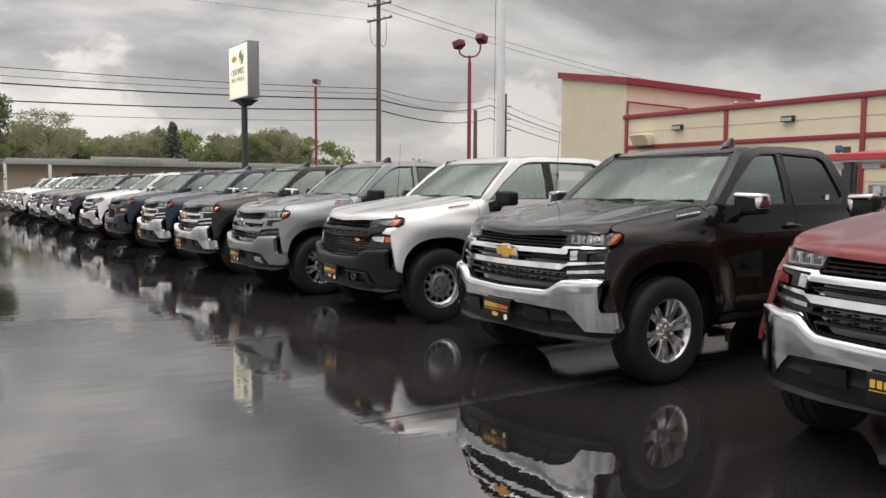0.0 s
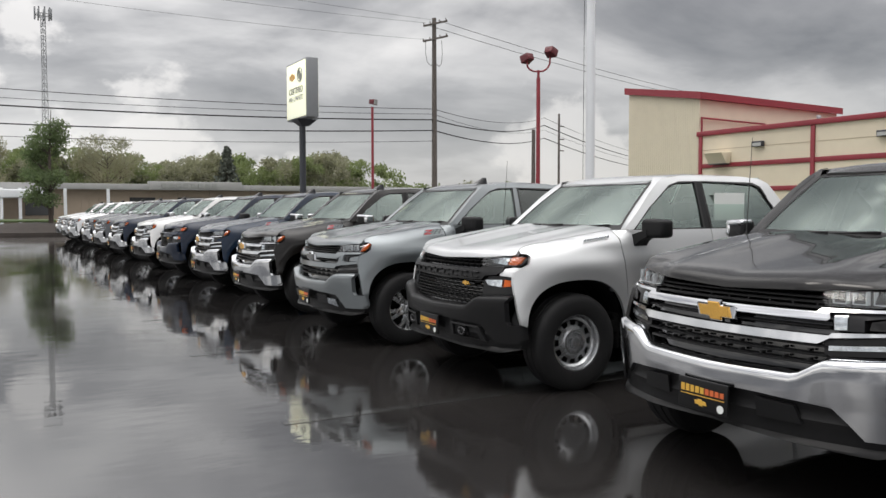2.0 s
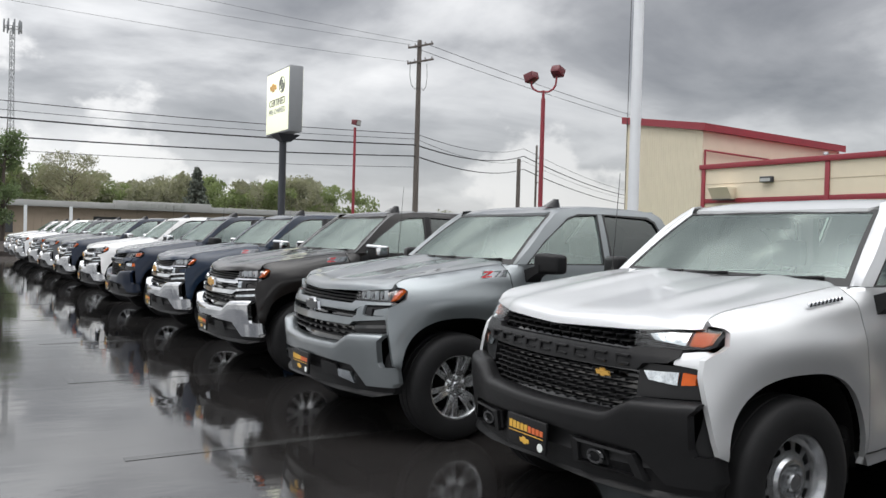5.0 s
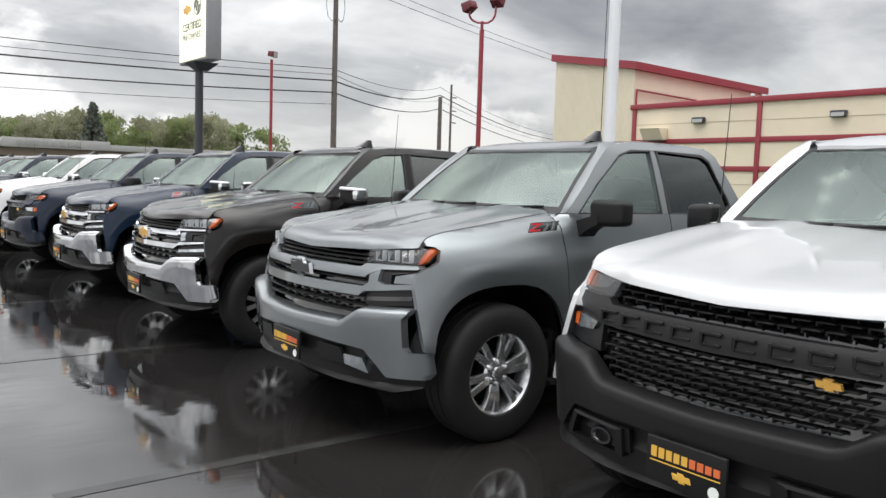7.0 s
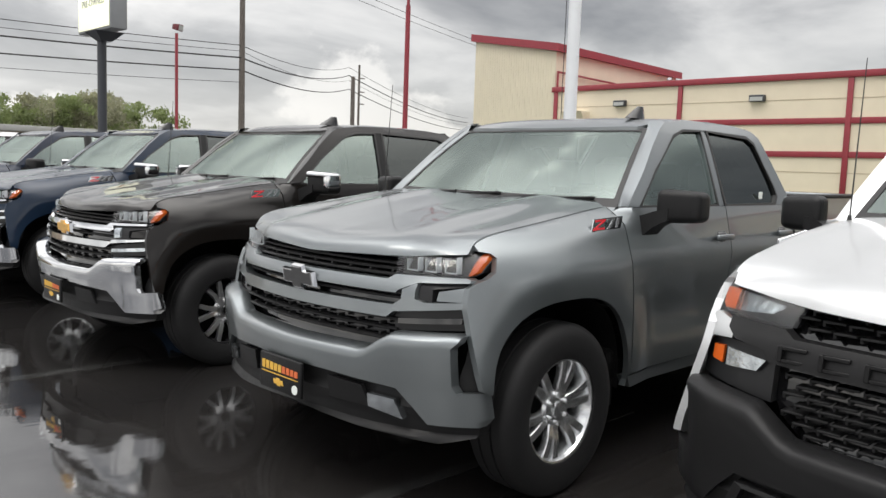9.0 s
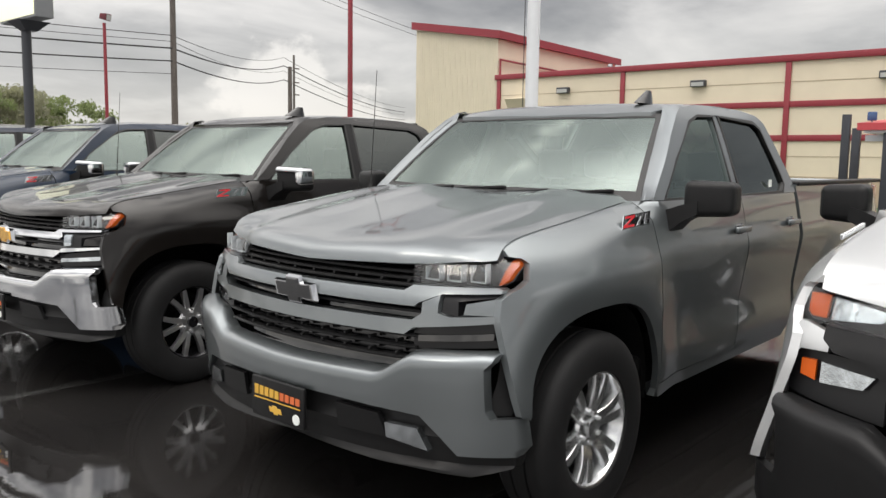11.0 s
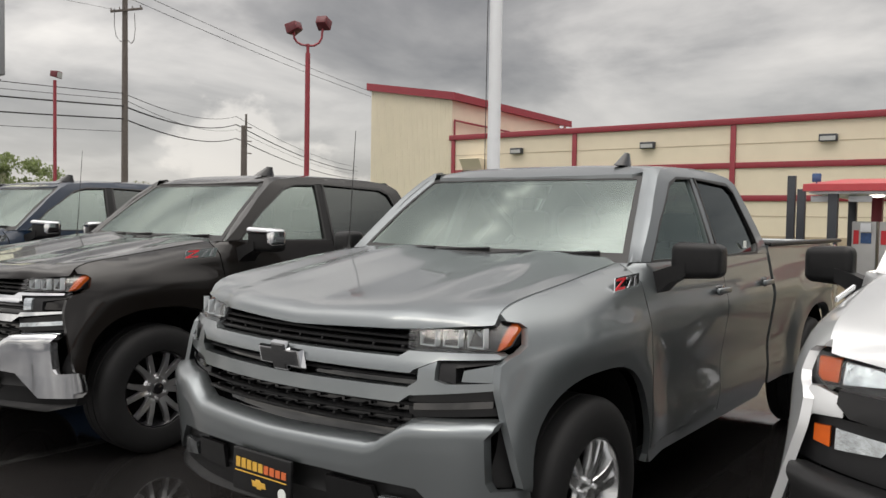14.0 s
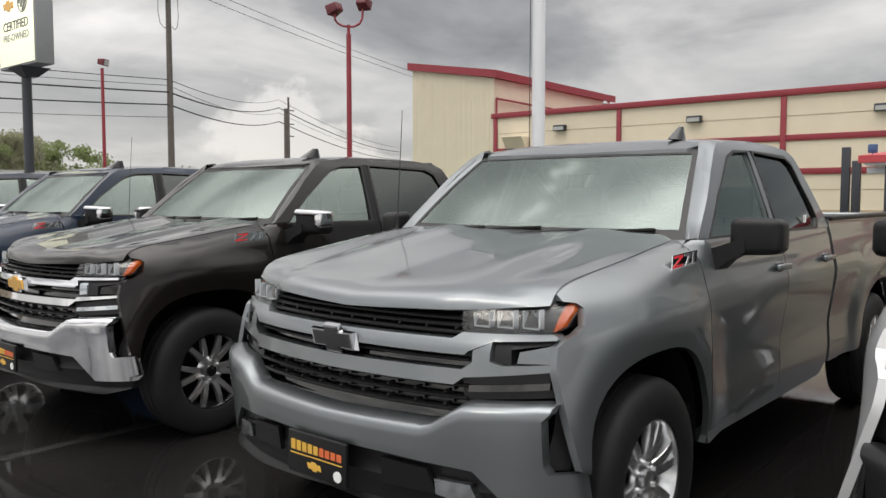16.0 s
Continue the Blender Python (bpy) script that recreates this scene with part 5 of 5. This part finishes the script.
bm = bmesh.new(); lathe(bm, [(2.24, 0.16), (2.20, 0.15), (2.17, 0.001)], 16, "z"); part("canopy_lamp", bm, LAMPON, can, "lit round lamp", at=pose(23.0, 13.05, 0))
for y in (14.08, 13.28):
    bm = bmesh.new(); box(bm, 22.25, y - 0.24, 2.06, 22.30, y + 0.24, 2.20, bevel=0.01); part("hanging_sign", bm, WHITEP, can, "blank white hanging sign")
bm = bmesh.new(); box(bm, 22.2, 14.10, 2.52, 22.26, 14.30, 2.72, bevel=0.02); tube(bm, (22.23, 14.2, 2.46), (22.23, 14.2, 2.54), 0.015)
part("blue_sign", bm, SCREEN, can, "small blue and red sign on the canopy")
for y in (13.22, 12.66):
    K = new("pay_kiosk")
    K.location = (22.7, y, 0)
    tagged(K, "grey pay station with a blue screen under the canopy", "pay station", "pay stations")
    bm = bmesh.new(); box(bm, -0.2, -0.25, 0, 0.2, 0.25, 1.62, bevel=0.02); part("cabinet", bm, KIOSK, K)
    bm = bmesh.new(); box(bm, -0.215, -0.16, 1.12, -0.203, 0.06, 1.36); part("screen", bm, SCREEN, K, "blue screen")
    bm = bmesh.new(); box(bm, -0.215, 0.10, 1.10, -0.203, 0.21, 1.42); part("panel", bm, REDB, K, "red panel")
    bm = bmesh.new(); box(bm, -0.30, -0.16, 1.38, -0.203, 0.06, 1.58, bevel=0.01); part("visor", bm, WHITEP, K)
for x, y, z in ((24.5, 15.30, 2.80), (24.5, 15.05, 2.45)):
    bm = bmesh.new(); box(bm, x - 0.07, y - 0.10, 0, x + 0.07, y + 0.10, z, bevel=0.01); box(bm, x - 0.12, y - 0.12, 0, x + 0.12, y + 0.12, 0.04)
    tagged(obj("steel_column", finish(bm, "column"), STEEL), "free-standing dark square steel column", "column", "dark columns")

# ---- poles ----
pole = new("flag_pole")
pole.location = (11.91, 16.33, 0)
tagged(pole, "tall tapered white painted metal pole", "pole")
bm = bmesh.new(); tube(bm, (0, 0, 0.05), (0, 0, 11.5), 0.100, 0.074, 24); part("shaft", bm, WHITEP, pole)
bm = bmesh.new(); tube(bm, (0, 0, 0), (0, 0, 0.10), 0.24, 0.20, 24); part("base_flange", bm, GALV, pole)
bm = bmesh.new(); tube(bm, (-0.14, 0.06, 1.2), (-0.11, 0.06, 11.3), 0.006, seg=6); part("halyard", bm, WIRE, pole)


def flood(parent, p, yaw, pitch):
    m = pose(*p, 0, pitch, yaw)
    bm = bmesh.new(); box(bm, -0.19, -0.21, -0.16, 0.19, 0.21, 0.16, bevel=0.03)
    for v in bm.verts:
        if v.co.x < 0:
            v.co.y *= 0.8; v.co.z *= 0.8
    h = part("flood_head", bm, REDD, parent, "dark red floodlight head", at=m)
    bm = bmesh.new(); box(bm, 0.193, -0.18, -0.13, 0.202, 0.18, 0.13); part("lens", bm, LAMPG, h)


lp = new("lot_lamp")
lp.location = (19.23, 28.14, 0)
tagged(lp, "tall red lot lamp with two floodlight heads", "lot lamp", "lot lamps")
bm = bmesh.new(); tube(bm, (0, 0, 0.4), (0, 0, 6.50), 0.085, 0.075, 16); tube(bm, (0, 0, 6.50), (0, 0, 6.78), 0.05, 0.05, 12); part("pole_shaft", bm, REDT, lp)
bm = bmesh.new(); tube(bm, (0, 0, 0), (0, 0, 0.45), 0.28, 0.26, 20); part("concrete_foot", bm, KERB, lp)
bm = bmesh.new()
dx, dy = 0.80, -0.60
arm = [(-0.42, 7.10), (-0.42, 6.94), (-0.34, 6.82), (-0.18, 6.74), (0, 6.73), (0.18, 6.74), (0.34, 6.84), (0.42, 7.0), (0.44, 7.28)]
for (a, za), (b, zb) in zip(arm, arm[1:]):
    tube(bm, (a * dx, a * dy, za), (b * dx, b * dy, zb), 0.035, seg=8)
part("arm", bm, REDT, lp)
flood(lp, (-0.42 * dx, -0.42 * dy, 7.24), 100, 20)
flood(lp, (0.46 * dx, 0.46 * dy, 7.46), 20, 25)
l1 = new("lot_lamp")
l1.location = (20.6, 46.3, 0)
tagged(l1, "tall thin red lot lamp with one floodlight head", "lot lamp", "lot lamps")
bm = bmesh.new(); tube(bm, (0, 0, 0), (0, 0, 7.5), 0.085, 0.075, 12); part("pole_shaft", bm, REDT, l1)
flood(l1, (0.05, 0, 7.78), -60, 10)

# ---- dealer sign ----
sg = new("pylon_sign")
tagged(sg, "lit white used-vehicle sign cabinet on a dark steel post", "sign")
bm = bmesh.new(); tube(bm, (10.72, 30.6, 0), (10.72, 30.6, 4.6), 0.115, 0.115, 20); part("sign_post", bm, STEEL, sg)
CAB = pose(10.72, 30.42, 4.56, 0, 0, 0)
bm = bmesh.new(); box(bm, -0.27, -1.04, 0.12, 0.16, 1.04, 2.14, bevel=0.03)
cab = part("cabinet", bm, SIGNG, sg, "grey sign cabinet", at=CAB)
bm = bmesh.new(); box(bm, -0.29, -0.98, 0.18, -0.272, 0.98, 2.08, bevel=0.01); part("face", bm, SIGNW, cab, "lit pale face")
bm = bmesh.new(); box(bm, 0.162, -0.98, 0.18, 0.18, 0.98, 2.08, bevel=0.01); part("face", bm, SIGNW, cab, "lit pale face")
bm = bmesh.new(); lathe(bm, [(-0.10, 0.2), (0.12, 0.52)], 4, "z", math.pi / 4); part("skirt", bm, STEEL, cab)
obj("emblem", bowtie(0.62, 0.01), GOLD, cab, at=pose(-0.292, 0.38, 1.62), label="gold cross-shaped emblem")
bm = bmesh.new()
for i in range(24):
    a0, a1 = 2 * math.pi * i / 24, 2 * math.pi * (i + 1) / 24
    tube(bm, (-0.296, -0.42 + 0.24 * math.cos(a0), 1.62 + 0.24 * math.sin(a0)), (-0.296, -0.42 + 0.24 * math.cos(a1), 1.62 + 0.24 * math.sin(a1)), 0.018, seg=6)
for o in (-0.1, 0, 0.1):
    tube(bm, (-0.296, -0.42 - 0.07 + o, 1.74 + o), (-0.296, -0.42 + 0.07 + o, 1.50 + o), 0.03, seg=6)
part("round_emblem", bm, INKG, cab, "grey ring emblem with three bars")


def words(text, size, y, z, m, parent):
    cu = bpy.data.curves.new("words", "FONT")
    cu.body, cu.size, cu.align_x, cu.extrude = text, size, "CENTER", 0.004
    o = new("tmp", cu)
    me = bpy.data.meshes.new_from_object(o.evaluated_get(bpy.context.evaluated_depsgraph_get()))
    bpy.data.objects.remove(o)
    obj("lettering", me, m, parent, at=Matrix(((0, 0, -1, -0.294), (-1, 0, 0, y), (0, 1, 0, z), (0, 0, 0, 1))))


words("CERTIFIED", 0.31, 0.0, 1.02, INK, cab)
words("PRE-OWNED", 0.25, 0.0, 0.76, INKG, cab)

# ---- utility poles, cables, mast ----
up = new("utility_pole")
up.location = (32.3, 60.0, 0)
tagged(up, "weathered wooden utility pole with two crossarms", "utility pole", "utility poles")
bm = bmesh.new(); tube(bm, (0, 0, 0), (0, 0, 16.75), 0.24, 0.17, 14); part("pole_shaft", bm, WOODP, up)
for z, w in ((16.3, 1.0), (15.1, 1.05)):
    bm = bmesh.new()
    m = pose(0, -0.2, z, 0, -14, -20)
    box(bm, -w, -0.07, -0.07, w, 0.07, 0.07, bevel=0.01)
    for x in (-w * 0.92, -w * 0.4, w * 0.4, w * 0.92):
        tube(bm, (x, 0, 0.07), (x, 0, 0.24), 0.05, 0.03, 8)
    part("crossarm", bm, WOODP, up, at=m)
bm = bmesh.new()
for s in (-0.9, 0.55):
    pts = [(s, -0.25, 15.0), (s * 1.05, -0.3, 13.9), (s * 0.9, -0.3, 13.2), (s * 0.55, -0.3, 12.9), (s * 0.1, -0.25, 13.1)]
    for a, b in zip(pts, pts[1:]):
        tube(bm, a, b, 0.022, seg=6)
part("drop_cable", bm, WIRE, up)
for x, y, h, r in ((40.5, 57.8, 8.1, 0.15), (101.1, 132.8, 20.6, 0.20)):
    bm = bmesh.new(); tube(bm, (0, 0, 0), (0, 0, h), r * 1.3, r, 12)
    for z in ((h - 2.6, h - 5.2, h - 7.5) if h > 12 else ()):
        box(bm, -0.2, -0.08, z, 1.3, 0.08, z + 0.2)
    u = obj("utility_pole", finish(bm, "pole"), WOODP); u.location = (x, y, 0)
    tagged(u, "distant weathered wooden utility pole", "utility pole", "utility poles")


def cable(a, b, sag, r=0.02, n=16):
    bm = bmesh.new()
    a, b = Vector(a), Vector(b)
    side = (b - a).cross(Vector((0, 0, 1))).normalized()
    prev = None
    for i in range(n + 1):
        p = a.lerp(b, i / n) - Vector((0, 0, sag * 4 * (i / n) * (1 - i / n)))
        ring = [bm.verts.new(p + r * (side * math.cos(t) + Vector((0, 0, math.sin(t))))) for t in [k * math.pi / 3 for k in range(6)]]
        if prev:
            for k in range(6):
                bm.faces.new((prev[k], prev[(k + 1) % 6], ring[(k + 1) % 6], ring[k]))
        else:
            bm.faces.new(ring)
        prev = ring
    bm.faces.new(prev)
    tagged(obj("overhead_cable", finish(bm, "cable"), WIRE), "thin black overhead cable strung between the poles", "cable", "overhead cables")


for z0, z1, r in ((8.90, 9.35, 0.055), (8.05, 7.95, 0.05), (9.75, 10.6, 0.028), (9.35, 9.9, 0.02), (7.2, 7.1, 0.02)):
    cable((32.2, 59.9, z0 - 0.22), (-13.2, 67.5, z1 - 0.22), 0.5, r)
for z0, z1, r in ((8.90, 13.9, 0.055), (8.05, 12.0, 0.05), (9.75, 15.0, 0.026), (9.35, 13.2, 0.02)):
    cable((32.4, 60.1, z0 - 0.22), (73.0, 100.0, z1), 0.9, r)
    cable((73.0, 100.0, z1), (150.0, 150.0, z1 - 1), 1.2, r * 1.2)
for x0, z0, x1, z1, r in ((30.8, 16.5, -20, 18.6, 0.011), (32.4, 16.8, -20, 20.6, 0.011), (31.2, 15.2, -22, 17.0, 0.010)):
    cable((x0 + 0.7, 59.9, z0 - 0.22), (x1, 62.0, z1 - 0.2), 0.8, r)
for x0, z0, z1 in ((32.4, 16.8, 15.5), (31.0, 16.4, 15.0)):
    cable((x0 + 0.7, 60.1, z0 - 0.22), (110.0, 80.0, z1), 1.2, 0.02)


def mast():
    T = new("lattice_mast")
    T.location = (15.6, 260, 0)
    tagged(T, "tall grey three-legged lattice radio mast with panel aerials", "radio mast")
    bm = bmesh.new()
    H, n = 57.0, 30
    def leg(k, z):
        r = 1.65 - 0.95 * min(1, z / 40.0)
        a = 2 * math.pi * k / 3 + 0.4
        return Vector((r * math.cos(a), r * math.sin(a), z))
    for i in range(n):
        z0, z1 = H * i / n, H * (i + 1) / n
        for k in range(3):
            tube(bm, leg(k, z0), leg(k, z1), 0.11, seg=5, cap=False)
            tube(bm, leg(k, z0), leg((k + 1) % 3, z1), 0.06, seg=4, cap=False)
            tube(bm, leg((k + 1) % 3, z0), leg(k, z1), 0.06, seg=4, cap=False)
    part("lattice", bm, GALV, T)
    for k in range(9):
        a = 2 * math.pi * k / 9
        bm = bmesh.new(); box(bm, -0.2, -0.2, 55.5, 0.2, 0.2, 58.8, bevel=0.03)
        part("aerial_panel", bm, SIGNG, T, at=pose(2.2 * math.cos(a), 2.2 * math.sin(a), 0))
    bm = bmesh.new(); lathe(bm, [(56.8, 2.25), (57.0, 2.25), (57.0, 1.9), (56.8, 1.9), (56.8, 2.25)], 18, "z"); part("platform", bm, GALV, T)


mast()

# ---- far shop building, island, trees ----
shop = new("far_shop")
tagged(shop, "low long brick shop with a flat grey fascia", "building")
bm = bmesh.new(); box(bm, -40, 150, 0, 75, 175, 5.2); part("wall", bm, BRICKR, shop)
bm = bmesh.new(); box(bm, -41, 148.5, 4.9, 76, 150.2, 5.9, bevel=0.05); part("fascia", bm, ROOFG, shop, "grey fascia")
bm = bmesh.new(); box(bm, 25.0, 148.2, 4.9, 41.0, 150.1, 6.4, bevel=0.05); part("raised_fascia", bm, ROOFG, shop)
for i in range(8):
    bm = bmesh.new(); box(bm, 27 + i * 1.25, 148.0, 5.35, 27.7 + i * 1.25, 148.18, 6.05); part("sign_bar", bm, INKG, shop)
for x in (-8, -2.0, 6.0, 22, 30, 38, 46):
    bm = bmesh.new(); box(bm, x, 149.85, 0.6, x + 4.2, 149.99, 3.6); part("shop_window", bm, DGLASS, shop)
for x in (2.4, 5.0, 11.5, 18):
    bm = bmesh.new(); box(bm, x, 146.6, 0, x + 0.45, 147.05, 5.0); part("porch_pillar", bm, WHITEP, shop)
bm = bmesh.new(); box(bm, -6, 146.3, 3.4, 9, 149.9, 4.8, bevel=0.2, seg=3); part("pale_canopy", bm, WHITEP, shop)
slab_thing("far_verge", [(-300, 120, 0.0, 300, 135, 0.12)], GRASS, "distant strip of wet grass by the road", "grass", kind="structure")

bm = bmesh.new()
lathe(bm, [(0.0, 1.0), (0.15, 0.995), (0.17, 0.95), (0.42, 0.78), (0.62, 0.5), (0.70, 0.2), (0.71, 0.001)], 36, "z")
isl = obj("mulch_island", finish(bm, "island"), EARTH)
isl.matrix_basis = Matrix.LocRotScale((3.3, 60.5, 0.0), None, (3.3, 4.0, 1.0))
tagged(isl, "low dark mulch mound with a kerb edge in the lot", "planting island", kind="structure")


def leaf_cloud(bm, c, rad, n, size, rnd, flat=0.8):
    """Small random leaf quads scattered in a lumpy cloud."""
    for _ in range(n):
        d = Vector((rnd.gauss(0, 1), rnd.gauss(0, 1), rnd.gauss(0, 1))).normalized()
        p = Vector(c) + Vector((d.x * rad[0], d.y * rad[1], d.z * rad[2])) * rnd.uniform(0.35, 1.05)
        q = Euler((rnd.uniform(0, 6.3), rnd.uniform(0, 6.3), rnd.uniform(0, 6.3))).to_matrix()
        s = size * rnd.uniform(0.5, 1.4)
        bm.faces.new([bm.verts.new(p + q @ Vector(v)) for v in ((-s, -s * 0.55, 0), (s * 0.6, -s * 0.7, 0.1 * s), (s, s * 0.5, 0), (-s * 0.4, s * 0.8, -0.1 * s))])


def limb_tree(name, at, h, crown, leafm, label, n, size, seed, spread=0.35, base=0.25, group="", clump=0.075):
    rnd = random.Random(seed)
    T = new(name)
    T.location = at
    tagged(T, label, "tree", group)
    bm = bmesh.new()
    r = h * 0.016 + 0.03
    tube(bm, (0, 0, 0), (0, 0, h * 0.55), r, r * 0.55, 8)
    tube(bm, (0, 0, h * 0.55), (0.02 * h, 0, h * 0.95), r * 0.55, r * 0.1, 6)
    tips = []
    for i in range(26):
        z = h * rnd.uniform(base, 0.85)
        a = rnd.uniform(0, 6.28)
        k = crown(z / h) * h * spread
        tip = Vector((math.cos(a) * k, math.sin(a) * k, z + k * rnd.uniform(0.5, 1.0)))
        tube(bm, (0, 0, z), tip, r * 0.3, r * 0.06, 5, cap=False)
        tips.append(tip)
        for j in range(3):
            t2 = tip.lerp(Vector((0, 0, z)), rnd.uniform(0.1, 0.5))
            tube(bm, t2, t2 + Vector((rnd.uniform(-1, 1), rnd.uniform(-1, 1), rnd.uniform(0.2, 1))) * k * 0.35, r * 0.12, r * 0.03, 4, cap=False)
    part("trunk", bm, BARK, T)
    bm = bmesh.new()
    for tip in tips:
        k = h * clump
        leaf_cloud(bm, tip, (k, k, k * 0.9), n // 52, size, rnd)
        leaf_cloud(bm, tip.lerp(Vector((0, 0, tip.z)), 0.45), (k * 1.2, k * 1.2, k), n // 52, size, rnd)
    part("crown", bm, leafm, T)
    return T


limb_tree("island_tree", (4.4, 60.5, 0.6), 7.7, lambda t: 1.0 - 0.9 * abs(t - 0.34) - 0.25 * t, LEAF, "young upright pear tree in fresh leaf on the mulch mound", 8000, 0.062, 3, 0.20, 0.10)


def woods():
    rnd = random.Random(11)
    for k, m in enumerate((LEAF2, LEAF3)):
        bm = bmesh.new()
        for i in range(110):
            az = rnd.uniform(53, 101)
            d = rnd.uniform(200, 250)
            x, y = d * math.cos(radians(az)), d * math.sin(radians(az))
            # the belt sinks towards the low gap beside the hall
            h = (rnd.uniform(11.5, 18.5) if az > 65 else rnd.uniform(5.5, 9.0)) * (1.10 if 67 < az < 73 else 1)
            rr = rnd.uniform(4.0, 6.5)
            for j in range(13):
                a, q = rnd.uniform(0, 6.28), rnd.uniform(0.0, 1.0)
                zz = h * rnd.uniform(0.05, 0.88)
                taper = 1.0 if zz < 0.55 * h else 1.0 - (zz / h - 0.55) * 1.6
                c = (x + rr * q * taper * math.cos(a), y + rr * q * taper * math.sin(a), zz)
                e = rnd.uniform(1.4, 2.6)
                leaf_cloud(bm, c, (e, e, e * 0.8), 130, 0.26, rnd)
        o = obj("far_woods", finish(bm, "woods"), m)
        tagged(o, "distant belt of trees in spring leaf", "trees", kind="stuff")


woods()
for i, (az, d, h) in enumerate(((83.2, 170, 13.5), (90.9, 165, 12.5), (94.0, 180, 13.0))):
    limb_tree("bare_tree", (1.1 + d * math.cos(radians(az)), 4.2 + d * math.sin(radians(az)), 0), h, lambda t: 1.0 - 0.6 * abs(t - 0.45), LEAF3, "large rounded tree with sparse spring buds", 8500, 0.13, 20 + i, 0.42, 0.2, "budding trees", 0.115)


def conifer():
    rnd = random.Random(5)
    T = new("conifer")
    d, az = 190, 75.5
    T.location = (1.1 + d * math.cos(radians(az)), 4.2 + d * math.sin(radians(az)), 0)
    tagged(T, "dark pointed spruce rising above the tree belt", "tree")
    bm = bmesh.new(); tube(bm, (0, 0, 0), (0, 0, 16.3), 0.3, 0.03, 8); part("trunk", bm, BARK, T)
    bm = bmesh.new()
    for i in range(40):
        z = 3 + 13 * i / 40
        k = (16.6 - z) * 0.36 * rnd.uniform(0.7, 1.1)
        for j in range(7):
            a = rnd.uniform(0, 6.28)
            for q in (0.3, 0.6, 0.95):
                leaf_cloud(bm, (k * q * math.cos(a), k * q * math.sin(a), z - 0.25 * k * q), (0.4, 0.4, 0.22), 5, 0.25, rnd)
    part("crown", bm, NEEDLE, T)


conifer()

# ---- the row of trucks ----
def bay(hub_x, y, yaw=0):
    return pose(hub_x, y, 0, 0, 0, yaw) @ pose(-0.935, 0, 0)


build_truck(bay(5.011, 12.20), P_GREY, "rst", False, "split", "z", "grey crew-size pickup with grey grille bars parked on wet asphalt")
build_truck(bay(5.20, 9.45, -1.2), P_SILVER, "wt", True, "steel", "bars", "silver work pickup with black bumper and steel wheels", mirror_chrome=False, sticker=False)
build_truck(bay(5.145, 6.265, 0.3), P_BLACK, "lt", False, "split", "bars", "dark brown-black pickup with chrome bumper and gold emblem")
build_truck(bay(5.15, 3.12), P_RED, "lt", True, "split", "bars", "deep red pickup with chrome bumper and black emblem")
build_truck(bay(5.04, 15.27, 0.2), P_BROWN, "lt", True, "machined", "z", "dark brown pickup with chrome bumper and dark wheels")
build_truck(bay(5.10, 18.50), P_BLUE, "lt", True, "split", "z", "dark blue pickup with chrome bumper and gold emblem")
build_truck(bay(5.05, 21.80), P_NAVY, "custom", True, "split", "", "navy pickup with body-coloured bumper and amber lamps", mirror_chrome=False)
build_truck(bay(5.00, 25.20), P_WHITE, "lt", True, "split", "", "white pickup with chrome bumper and mirrors")
build_truck(bay(4.92, 29.3), P_NAVY, "lt", True, "split", "", "navy pickup with chrome bumper")
build_truck(bay(4.85, 32.9), P_SLATE, "lt", True, "split", "", "slate grey pickup with chrome bumper")
build_truck(bay(4.80, 36.4), P_SLATE, "lt", True, "split", "", "slate grey pickup with chrome bumper", tag=False)
build_truck(bay(4.65, 40.5), P_SILVER, "lt", True, "split", "", "silver pickup with chrome bumper", tag=False)
build_truck(bay(4.65, 44.2), P_SILVER, "lt", True, "split", "", "silver pickup with chrome bumper", tag=False)
build_truck(bay(4.65, 48.0), P_WHITE, "lt", True, "split", "", "white pickup with chrome bumper", tag=False)
